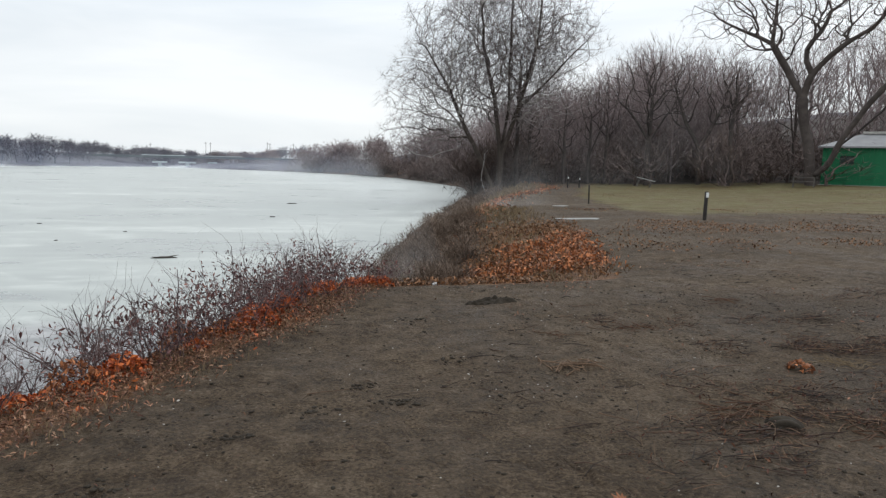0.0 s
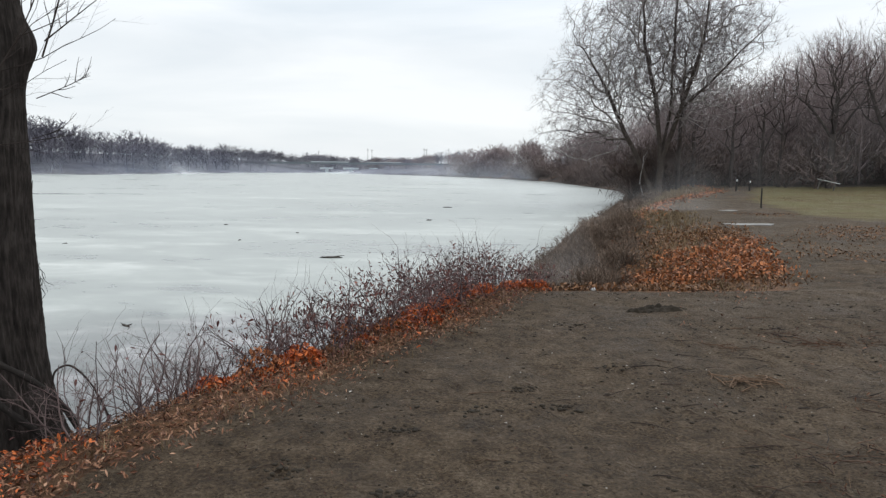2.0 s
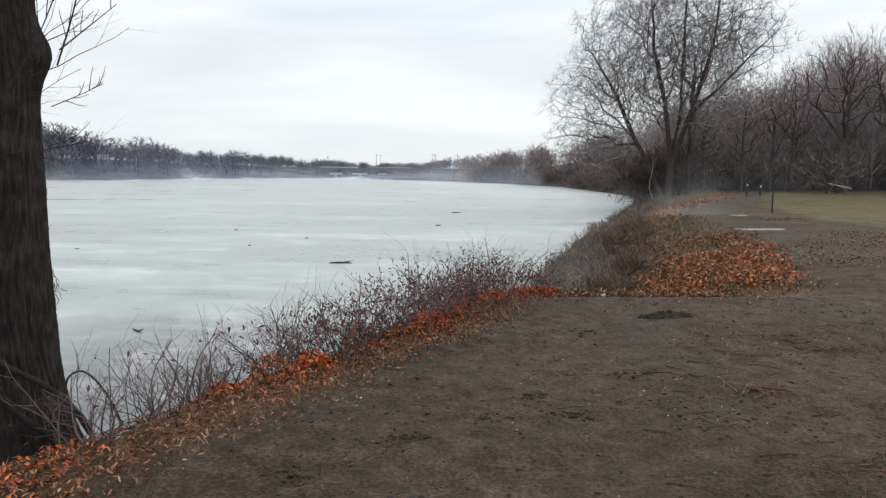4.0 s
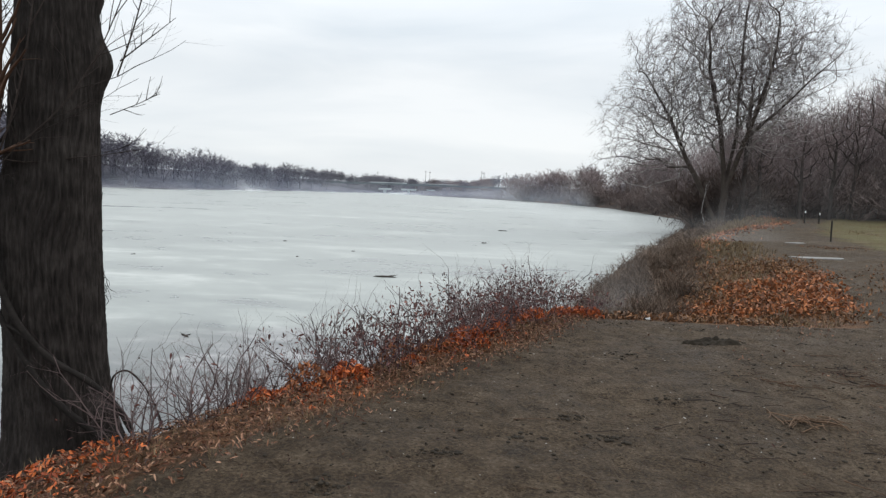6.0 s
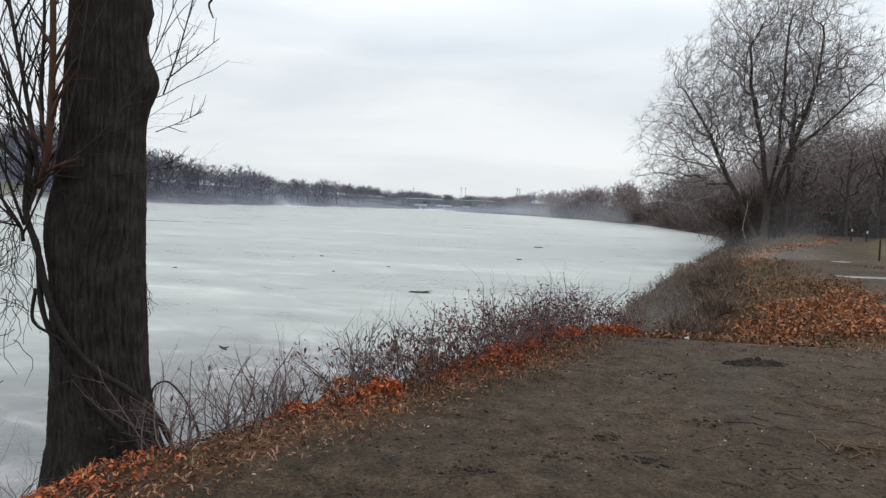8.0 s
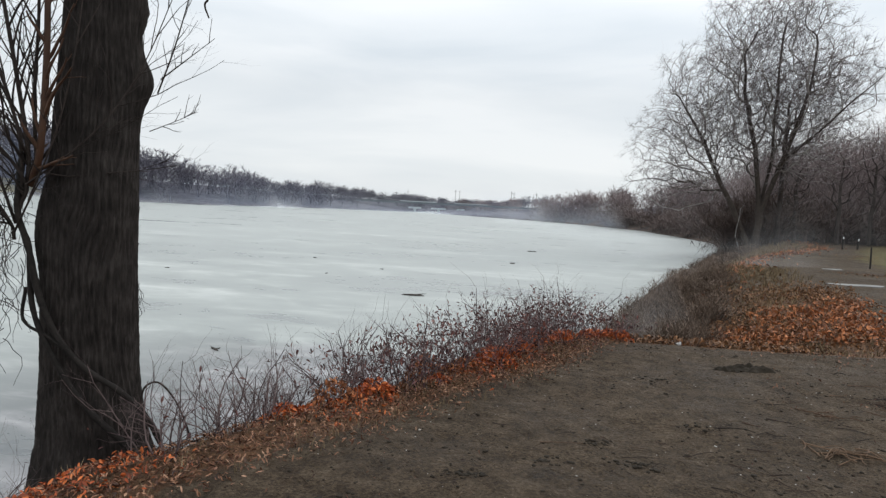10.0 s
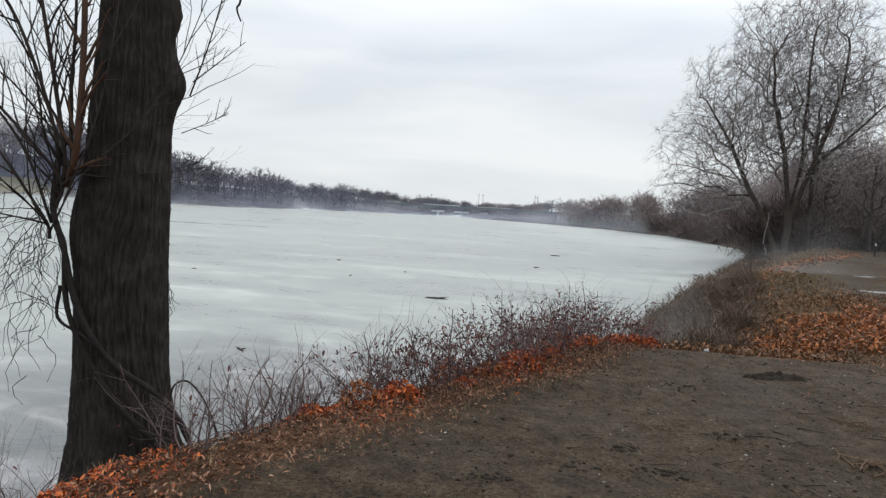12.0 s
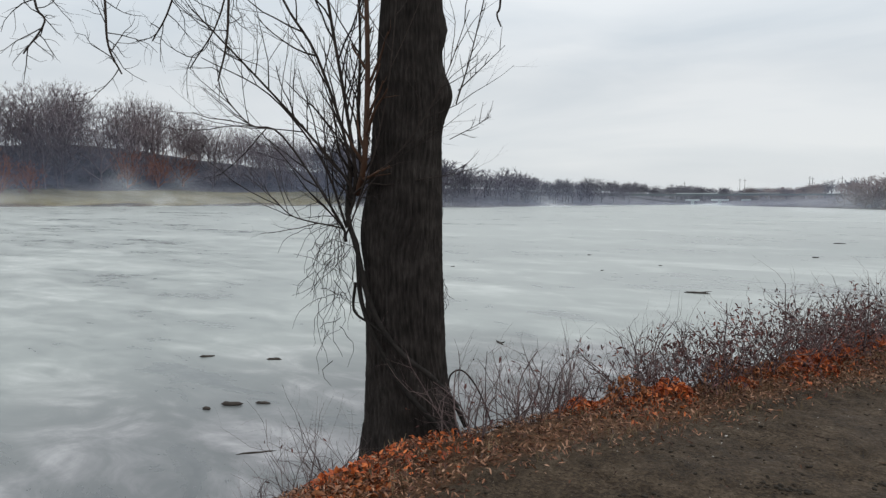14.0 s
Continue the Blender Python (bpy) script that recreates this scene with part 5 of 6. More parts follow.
STRAW = speckled("straw-brown dry grass", [(0.25, (0.09, 0.062, 0.036)), (0.6, (0.18, 0.13, 0.075)), (0.85, (0.31, 0.23, 0.14))], 8, 0.85, 0.2, 0, by_island=0.6)
tufts("dry_grass", 2200, (-1, 7.5), (9, 24), lambda x, y, d: (d > 0.5) * smooth(8.7, 9.6, y - 0.55 * np.clip(x - 2.6, 0, 9)) * (1 - smooth(-0.8, 0.6, x - 4.4 - 0.2 * (y - 12))) * 0.9, 0.13, STRAW, "straw-brown dry grass in the hollow and on the bank", 51)
tufts("verge_grass", 1500, (1.5, 18), (17, 55), lambda x, y, d: (d > 0.8) * (1 - smooth(-0.6, 0.6, x - np.interp(y, VERGE_Y, VERGE_X))), 0.22, STRAW, "dry grass along the bank beside the path", 52, 7, 0.012)
tufts("bank_grass", 260, (-4.0, 1.5), (1.5, 9.2), lambda x, y, d: band(d, 1.1, 2.0, 0.2), 0.09, STRAW, "dry grass blades among the leaves", 54, 6, 0.003)


# ---- built things on the far side of the lawn ----
def box(bm, lo, hi, bevel=0.0):
    r = bmesh.ops.create_cube(bm, size=1.0)
    for v in r["verts"]:
        for k in range(3):
            v.co[k] = lo[k] + (v.co[k] + 0.5) * (hi[k] - lo[k])
    if bevel:
        edges = list({e for v in r["verts"] for e in v.link_edges})
        bmesh.ops.bevel(bm, geom=edges, offset=bevel, segments=2, affect="EDGES", profile=0.5)


def box_part(name, lo, hi, mat, parent, label="", bevel=0.0):
    bm = bmesh.new()
    box(bm, lo, hi, bevel)
    me = bpy.data.meshes.new(name)
    bm.to_mesh(me)
    bm.free()
    me.materials.append(mat)
    return part(name, me, parent, label)


GREEN = speckled("green painted boards", [(0.3, (0.006, 0.11, 0.045)), (0.7, (0.012, 0.17, 0.07))], 1.5, 0.6, 0.3, 0.3, 0.02, stretch=(1, 1, 0.1))
ROOF = speckled("grey metal roofing", [(0.3, (0.2, 0.2, 0.21)), (0.7, (0.34, 0.34, 0.35))], 1.2, 0.5, 0.4, 0.2, 0.01)
DARK = speckled("dark window glass", [(0.3, (0.006, 0.012, 0.01)), (0.7, (0.012, 0.03, 0.022))], 2, 0.25, 0.5, 0)
CONCRETE = speckled("pale concrete", [(0.3, (0.34, 0.34, 0.33)), (0.7, (0.52, 0.52, 0.5))], 1.0, 0.9, 0.2, 0.2, 0.02)
GREY_WOOD = speckled("weathered grey wood", [(0.3, (0.06, 0.054, 0.05)), (0.7, (0.16, 0.145, 0.13))], 6, 0.9, 0.2, 0.3, 0.01, stretch=(0.2, 1, 1))
PALE_WOOD = speckled("pale weathered wood", [(0.3, (0.3, 0.29, 0.27)), (0.7, (0.5, 0.48, 0.45))], 6, 0.85, 0.2, 0.3, 0.01)
POST_WOOD = speckled("dark wet post wood", [(0.3, (0.012, 0.011, 0.01)), (0.7, (0.04, 0.034, 0.03))], 20, 0.7, 0.3, 0.4, 0.006, stretch=(1, 1, 0.2))
WHITE = speckled("white reflective band", [(0.3, (0.6, 0.6, 0.6)), (0.7, (0.75, 0.75, 0.75))], 20, 0.5, 0.4, 0)


def shed():
    root = new("shed")
    x0, y0 = 38.7, 49.3
    z = 0.5
    root.matrix_world = Matrix.Translation((x0, y0, z)) @ Matrix.Rotation(math.atan2(-0.66, 0.75), 4, "Z")
    tagged(root, "green boarded shed with a grey hipped metal roof by the lawn", "shed")
    w, dp, h = 13.0, 7.0, 3.15
    box_part("slab", (-0.15, -0.25, -0.4), (w + 0.15, dp + 0.15, 0.07), CONCRETE, root, "pale concrete footing")
    wins = [(1.3, 2.15), (4.6, 5.5), (8.0, 8.9)]
    # front wall round its windows, as upright boards
    lo_z, hi_z = 1.75, 2.4
    x = 0.0
    while x < w - 0.01:
        e = min(x + 0.25, w)
        hit = any(a - 0.01 < (x + e) / 2 < b + 0.01 for a, b in wins)
        for za, zb in (((0.07, lo_z), (hi_z, h)) if hit else ((0.07, h),)):
            box_part("board", (x + 0.004, 0, za), (e - 0.004, 0.09, zb), GREEN, root)
        x = e
    for a, b in wins:
        win = box_part("window", (a - 0.06, 0.06, lo_z - 0.05), (b + 0.06, 0.085, hi_z + 0.05), DARK, root, "small dark window")
        box_part("frame", (a - 0.05, -0.03, lo_z - 0.06), (b + 0.05, 0.03, lo_z), GREEN, win)
        box_part("frame", (a - 0.05, -0.03, hi_z), (b + 0.05, 0.03, hi_z + 0.06), GREEN, win)
    box_part("wall", (0.0, 0.094, 0.07), (0.1, dp, h), GREEN, root)
    box_part("wall", (w - 0.1, 0.094, 0.07), (w, dp, h), GREEN, root)
    box_part("wall", (0.1, dp - 0.1, 0.07), (w - 0.1, dp, h), GREEN, root)
    bm = bmesh.new()
    o = 0.35
    pts = [(-o, -o, h), (w + o, -o, h), (w + o, dp + o, h), (-o, dp + o, h), (2.6, dp / 2, h + 1.15), (w - 2.6, dp / 2, h + 1.15)]
    v = [bm.verts.new(p) for p in pts] + [bm.verts.new((p[0], p[1], p[2] - 0.12)) for p in pts[:4]]
    for f in ((0, 1, 5, 4), (1, 2, 5), (2, 3, 4, 5), (3, 0, 4), (0, 6, 7, 1), (1, 7, 8, 2), (2, 8, 9, 3), (3, 9, 6, 0), (6, 9, 8, 7)):
        bm.faces.new([v[k] for k in f])
    bmesh.ops.recalc_face_normals(bm, faces=bm.faces)
    me = bpy.data.meshes.new("roof")
    bm.to_mesh(me)
    bm.free()
    me.materials.append(ROOF)
    roof = part("roof", me, root, "grey hipped metal roof")
    box_part("ridge_vent", (2.6, dp / 2 - 0.4, h + 1.1), (w - 2.6, dp / 2 + 0.4, h + 1.32), PALE_WOOD, roof, "pale ridge vent")


shed()


def picnic_table(x, y, turn, mat, label):
    root = new("picnic_table")
    root.matrix_world = pose(x, y, ground_z(x, y) + 0.0, 0, 0, turn)
    tagged(root, label, "picnic table", "picnic tables on the lawn")
    for k in range(5):
        box_part("plank", (-0.95, -0.36 + k * 0.148, 0.72), (0.95, -0.36 + k * 0.148 + 0.135, 0.765), mat, root, bevel=0.006)
    for s in (-0.82, 0.58):
        for k in range(2):
            box_part("bench_plank", (-0.95, s + k * 0.128, 0.43), (0.95, s + k * 0.128 + 0.118, 0.47), mat, root, bevel=0.006)
    for sx in (-0.7, 0.7):
        box_part("beam", (sx - 0.03, -0.8, 0.36), (sx + 0.03, 0.8, 0.43), mat, root)
        box_part("beam", (sx - 0.03, -0.34, 0.65), (sx + 0.03, 0.34, 0.72), mat, root)
        for sg in (-1, 1):
            part("leg", tube_mesh("leg", [([(sx + 0.045, sg * 0.72, -0.02), (sx + 0.045, sg * 0.25, 0.72)], [0.045, 0.045], 4)], mat, False), root)


picnic_table(34.9, 46.3, -38, GREY_WOOD, "dark weathered wooden picnic table beside the oak")


def overturned_table():
    """A pale table tipped on its end at the wood's edge."""
    root = new("tipped_table")
    x, y = 24.6, 51.6
    root.matrix_world = pose(x, y, ground_z(x, y) + 0.5, 0, 13, -25)
    tagged(root, "pale picnic table tipped on end at the wood's edge", "picnic table", "picnic tables on the lawn")
    for k in range(5):
        box_part("plank", (-0.75, -0.36 + k * 0.148, 0.15), (0.8, -0.36 + k * 0.148 + 0.135, 0.2), PALE_WOOD if k % 2 else CONCRETE, root, bevel=0.006)
    for sx in (-0.5, 0.5):
        box_part("beam", (sx - 0.03, -0.6, -0.2), (sx + 0.03, 0.6, -0.13), GREY_WOOD, root)
        for sg in (-1, 1):
            part("leg", tube_mesh("leg", [([(sx, sg * 0.55, -0.55), (sx, sg * 0.22, 0.15)], [0.045, 0.045], 4)], GREY_WOOD, False), root)


overturned_table()


def post(x, y, tall, r, band_at, label, lean=0.0):
    root = new("marker_post")
    root.matrix_world = pose(x, y, ground_z(x, y) - 0.1, 0, lean, 0)
    tagged(root, label, "post", "marker posts along the path")
    part("shaft", tube_mesh("shaft", [([(0, 0, 0), (0, 0, 0.3), (0, 0, tall * 0.7), (0, 0, tall + 0.06), (0, 0, tall + 0.1), (0, 0, tall + 0.1)], [r, r, r * 0.96, r * 0.93, r * 0.8, 0.001], 10)], POST_WOOD), root)
    if band_at:
        box_part("reflector", (-r * 0.55, -r - 0.012, tall - 0.08), (r * 0.75, -r * 0.5, tall + 0.07), WHITE, root, "white reflector plate")


post(11.3, 19.34, 0.89, 0.06, True, "black wooden marker post with a white reflector", 0.5)
post(10.46, 27.1, 0.8, 0.032, False, "thin dark wooden marker post", -1)
post(17.5, 47.5, 0.75, 0.06, True, "far dark marker post with a white reflector")
post(16.43, 47.0, 0.85, 0.06, True, "far dark marker post with a white reflector")


def bridge():
    root = new("road_bridge")
    a, b = np.array([-74.0, 228.0]), np.array([-26.0, 239.0])
    ang = math.atan2(b[1] - a[1], b[0] - a[0])
    root.matrix_world = Matrix.Translation((a[0], a[1], 0)) @ Matrix.Rotation(ang, 4, "Z")
    tagged(root, "low pale road bridge over the far end of the river", "bridge")
    n = float(np.linalg.norm(b - a))
    steel = speckled("grey-blue bridge steel", [(0.3, (0.07, 0.09, 0.10)), (0.7, (0.12, 0.145, 0.155))], 0.6, 0.6, 0.3, 0)
    pale = speckled("pale grey-green painted rail", [(0.3, (0.38, 0.43, 0.44)), (0.7, (0.52, 0.57, 0.58))], 0.6, 0.6, 0.3, 0)
    box_part("deck", (-12, -4, 1.55), (n + 10, 4, 2.15), steel, root)
    box_part("rail", (10, -4.15, 2.2), (23, -4.02, 2.42), pale, root)
    box_part("rail", (29, -4.15, 2.25), (41, -4.02, 2.42), pale, root)
    for k in range(24):
        box_part("rail_post", (-10 + k * 2.9, -4.0, 2.15), (-9.88 + k * 2.9, -3.9, 2.75), steel, root)
    for k, x in enumerate((15.2, 23.6, 31.6)):
        pier = box_part("pier", (x - 0.5, -3.2, -2.4), (x + 0.5, 3.2, -0.2), pale, root, "pale concrete pier")
        w = (2.2, 2.7, 1.3)[k]
        box_part("cap", (x - w, -3.6, -0.2), (x + w, 3.6, 0.35), pale, pier)


bridge()


def utility_pole(az, r, tall):
    x, y = -r * math.sin(radians(az)), r * math.cos(radians(az))
    root = new("utility_pole")
    z = ground_z(x, y)
    root.location = (x, y, z)
    tagged(root, "thin distant utility pole above the woods", "utility pole", "utility poles beyond the bridge")
    part("shaft", tube_mesh("shaft", [([(0, 0, -0.5), (0, 0, tall - z)], [0.12, 0.08], 6)], GREY_WOOD), root)
    box_part("crossarm", (-0.6, -0.08, tall - z - 0.7), (0.6, 0.08, tall - z - 0.6), GREY_WOOD, root)


for az, r, tall in ((10.9, 300, 8.6), (10.55, 300, 8.4), (6.1, 280, 8.6), (5.9, 280, 8.3), (4.0, 270, 8.2), (15, 290, 7.2)):
    utility_pole(az, r, tall)

# ---- on the ice ----
DRIFT = speckled("wet dark driftwood", [(0.3, (0.02, 0.017, 0.014)), (0.7, (0.075, 0.06, 0.05))], 25, 0.8, 0.3, 0.4, 0.005)


def driftwood(x, y, length, r, turn, seed, label="dark wet driftwood frozen into the ice", forked=False):
    rng = np.random.RandomState(seed)
    root = new("driftwood")
    root.matrix_world = pose(x, y, WATER + r * 0.45, 0, 0, turn)
    tagged(root, label, "driftwood", "driftwood on the ice")
    pts = [(-length / 2 + length * k / 5, rng.normal(0, length * 0.015), rng.normal(0, r * 0.15)) for k in range(6)]
    me = [(pts, [r * 0.02, r * 0.9, r, r * 0.95, r * 0.85, r * 0.02], 8)]
    part("log", tube_mesh("log", me, DRIFT), root)
    if forked:
        part("branch", tube_mesh("branch", [([(0, 0, 0), (length * 0.3, length * 0.12, 0.03), (length * 0.55, length * 0.1, 0.06)], [r * 0.7, r * 0.5, r * 0.1], 6)], DRIFT), root)
        part("branch", tube_mesh("branch", [([(-length * 0.1, 0, 0), (-length * 0.4, -length * 0.1, 0.04)], [r * 0.5, r * 0.1], 6)], DRIFT), root)


for k, (x, y, l, r, a) in enumerate([(-7.52, 5.58, 0.31, 0.036, 38), (-9.02, 7.61, 0.27, 0.03, 35), (-10.16, 7.08, 0.27, 0.025, 48), (-7.66, 5.28, 0.13, 0.03, 20), (-7.23, 5.87, 0.22, 0.025, 30), (-5.9, 4.66, 0.45, 0.012, 52),
                                     (-3.24, 45.2, 0.7, 0.04, 5), (-3.41, 34.4, 0.3, 0.035, 10), (-9.5, 24, 0.16, 0.02, 60), (-8.2, 27, 0.16, 0.02, 10), (-12.5, 30, 0.2, 0.025, 20),
                                     (-0.2, 17.2, 0.4, 0.035, 8), (-15, 22, 0.18, 0.02, 40)]):
    driftwood(x, y, l, r, a, k)
driftwood(-5.0, 19.9, 0.75, 0.035, 8, 60, "forked dark branch lying on the ice", True)
driftwood(-6.43, 10.95, 0.32, 0.022, -35, 61, "small forked branch frozen in the ice", True)

# ---- on the dirt ----
STICK = speckled("damp brown sticks", [(0.25, (0.022, 0.011, 0.007)), (0.6, (0.085, 0.043, 0.024)), (0.85, (0.25, 0.155, 0.09))], 25, 0.8, 0.25, 0.3, 0.003, by_island=0.7)
CLOD = speckled("dark damp earth clods", [(0.3, (0.014, 0.011, 0.008)), (0.7, (0.045, 0.036, 0.026))], 30, 0.9, 0.2, 0.6, 0.01)


def stick_lines(rng, pts, lo, hi, r, lift=0.0, aim=None):
    out = []
    for p in pts:
        a = rng.uniform(0, math.tau) if aim is None else aim + rng.normal(0, 0.55)
        l = rng.uniform(lo, hi)
        k = rng.randint(3, 6)
        q = [np.array([p[0], p[1]])]
        for _ in range(k):
            a += rng.normal(0, 0.16)
            q.append(q[-1] + np.array([math.cos(a), math.sin(a)]) * l / k)
        q = np.array(q)
        z = height(q[:, 0], q[:, 1]) + r * 0.6 + rng.uniform(0, lift)
        z = z + np.linspace(0, rng.uniform(0, lift), len(q))
        rr = r * rng.uniform(0.5, 1.3)
        out.append((np.column_stack([q, z]), np.linspace(rr, rr * 0.45, len(q)), 4))
    return out


def weighted(rng, n, xr, yr, weight):
    x, y = rng.uniform(*xr, n * 40), rng.uniform(*yr, n * 40)
    ok = rng.uniform(0, 1, len(x)) < weight(x, y)
    return np.column_stack([x[ok][:n], y[ok][:n]])


rng_d = np.random.RandomState(91)
DRIFTS = [(3.25, 3.75, 0.95, 0.42, 1.0), (2.75, 3.0, 0.75, 0.3, 0.8), (4.1, 3.1, 1.1, 0.8, 0.8), (4.5, 5.25, 0.9, 0.26, 0.9), (3.0, 6.2, 0.42, 0.22, 0.5), (6.3, 7.6, 0.6, 0.3, 0.45), (5.5, 4.5, 1.0, 0.8, 0.6),
          (2.6, 4.55, 0.25, 0.1, 0.25), (2.1, 6.0, 0.3, 0.12, 0.2), (1.9, 2.95, 0.25, 0.12, 0.25), (4.9, 6.4, 0.6, 0.15, 0.4), (2.85, 3.6, 0.3, 0.18, 1.0)]


def drift(x, y):
    """How thick the flood's leavings lie: ragged patches drawn out along the bank."""
    out = 0.0
    for cx, cy, a, b, w in DRIFTS:
        out = np.maximum(out, w * np.exp(-((x - cx) / a) ** 2 - ((y - cy) / b) ** 2))
    return out * smooth(-0.35, 0.3, wave(x, y, 4.5, 27) + 0.5 * wave(x, y, 9, 28))


def sticks(name, n, weight, lo, hi, r, lift, aim, mat, label, span=((0.5, 9), (1.8, 9.5))):
    me = tube_mesh(name, stick_lines(rng_d, weighted(rng_d, n, *span, weight), lo, hi, r, lift, aim), mat)
    tagged(new(name, me), label, "twigs", kind="stuff")


PALE_STICK = speckled("pale dry sticks", [(0.25, (0.045, 0.026, 0.016)), (0.7, (0.19, 0.12, 0.075))], 25, 0.8, 0.25, 0.3, 0.003, by_island=0.6)
DARK_STICK = speckled("wet dark sticks", [(0.25, (0.012, 0.007, 0.005)), (0.6, (0.04, 0.021, 0.014)), (0.85, (0.13, 0.075, 0.045))], 25, 0.7, 0.3, 0.3, 0.003, by_island=0.6)
sticks("drift_line", 2300, drift, 0.04, 0.26, 0.0034, 0.03, 0.0, DARK_STICK, "drift line of dark wet sticks left by high water")
sticks("drift_straw", 1500, drift, 0.03, 0.14, 0.0024, 0.045, None, PALE_STICK, "brown straw and twig ends in the drift line")
sticks("long_sticks", 46, lambda x, y: drift(x, y) > 0.25, 0.35, 0.8, 0.0055, 0.03, -0.05, DARK_STICK, "long dark sticks lying in the drift line")
thin = lambda x, y: (shore(x, y) > 2.0) * (0.1 + 0.8 * smooth(0.1, 0.5, wave(x, y, 0.9, 35)) + 0.5 * smooth(1.5, 4, x))
sticks("sparse_twigs", 620, thin, 0.03, 0.16, 0.0026, 0.004, None, DARK_STICK, "small twigs lying on the bare dirt", ((-2.2, 9), (2.2, 13)))
sticks("loose_sticks", 70, thin, 0.12, 0.36, 0.0042, 0.006, 0.05, DARK_STICK, "a few dark sticks on the bare dirt", ((-1.8, 8), (2.4, 10)))
LEAF_DARK = leaf_material("dark red-brown leaf scraps", [(0.0, (0.02, 0.009, 0.006)), (0.45, (0.075, 0.026, 0.015)), (0.8, (0.17, 0.075, 0.04)), (1.0, (0.45, 0.32, 0.22))], 0.7)
litter("drift_leaves", 5200, (0.8, 8), (2.0, 9), lambda x, y, d, r: drift(x, y), 0.028, 0.7, LEAF_DARK, "dark leaf scraps caught in the drift line", 16, 0.03, 0.6)
litter("leaf_scraps", 1500, (-2.4, 8), (2.0, 11), lambda x, y, d, r: (d > 1.9) * (0.2 + smooth(0.0, 0.4, wave(x, y, 1.7, 36))) * 0.6, 0.02, 0.5, LEAF_DARK, "small leaf scraps trodden into the dirt", 18, 0.006, 0.6)


def stick_heap(x, y, n, rad, lo, hi, r, tall, seed, label, mat=STICK):
    rng = np.random.RandomState(seed)
    root = new("stick_pile")
    root.location = (x, y, ground_z(x, y))
    tagged(root, label, "stick pile", "stick piles on the dirt")
    p = np.column_stack([rng.normal(0, rad * 0.5, n), rng.normal(0, rad * 0.35, n)])
    for k in range(n):
        a, l = rng.normal(0.1, 1.1), rng.uniform(lo, hi) * 0.75
        m = 4
        way = np.array([math.cos(a), math.sin(a)])
        c = p[k] - way * l / 2
        q = np.array([[*(c + way * l * s + rng.normal(0, l * 0.05, 2)), 0.0] for s in np.linspace(0, 1, m)])
        q[:, 2] = np.clip(tall * np.exp(-(np.hypot(q[:, 0], q[:, 1]) / rad) ** 2) * rng.uniform(0.2, 1.0), r, 9) + height(q[:, 0] + x, q[:, 1] + y) - root.location.z
        part("stick", tube_mesh("stick", [(q, np.linspace(r, r * 0.5, m) * rng.uniform(0.4, 1.0), 5)], mat), root)


stick_heap(1.86, 4.9, 40, 0.24, 0.12, 0.4, 0.006, 0.045, 71, "heap of dry brown sticks on bare dirt", PALE_STICK)
stick_heap(2.9, 6.1, 36, 0.24, 0.1, 0.3, 0.005, 0.03, 72, "low heap of brown twigs on bare dirt")
stick_heap(2.05, 5.9, 22, 0.2, 0.08, 0.25, 0.004, 0.02, 73, "thin patch of brown twigs on dirt")
stick_heap(2.7, 3.85, 30, 0.3, 0.2, 0.55, 0.006, 0.04, 74, "drifted dark sticks on dirt")
stick_heap(3.3, 3.4, 30, 0.3, 0.15, 0.45, 0.005, 0.04, 75, "drifted brown sticks on dirt")
stick_heap(4.6, 7.3, 26, 0.3, 0.1, 0.3, 0.005, 0.03, 76, "low heap of brown twigs and leaves")


def lump_mesh(name, rng, centres, sizes, mat, flat=0.55, fine=2):
    bm = bmesh.new()
    bmesh.ops.create_icosphere(bm, subdivisions=fine, radius=1.0)
    v0 = np.array([v.co[:] for v in bm.verts])
    f0 = np.array([[v.index for v in f.verts] for f in bm.faces])
    bm.free()
    vs, fs = [], []
    for k, (c, s) in enumerate(zip(centres, sizes)):
        j = v0 * (1 + 0.22 * np.sin(v0 @ rng.normal(0, 2.2, (3, 1)) + rng.uniform(0, 6)) + 0.15 * np.sin(v0 @ rng.normal(0, 4.5, (3, 1))))
        j = j * np.array([rng.uniform(0.8, 1.5), rng.uniform(0.7, 1.1), flat]) * s
        a = rng.uniform(0, math.tau)
        j = np.column_stack([j[:, 0] * math.cos(a) - j[:, 1] * math.sin(a), j[:, 0] * math.sin(a) + j[:, 1] * math.cos(a), j[:, 2]])
        vs.append(j + np.asarray(c))
        fs.append(f0 + len(v0) * k)
    me = sheet(name, np.concatenate(vs), np.concatenate(fs))
    me.polygons.foreach_set("use_smooth", np.ones(len(me.polygons), bool))
    me.materials.append(mat)
    return me


def clods(name, n, lo, hi, xr, yr, weight, mat, label, seed):
    rng = np.random.RandomState(seed)
    p = weighted(rng, n, xr, yr, weight)
    s = rng.uniform(lo, hi, len(p)) * rng.uniform(0.5, 1.0, len(p))
    c = np.column_stack([p, height(p[:, 0], p[:, 1]) + s * 0.12])
    tagged(new(name, lump_mesh(name, rng, c, s, mat, 0.45, 1)), label, "earth", kind="stuff")


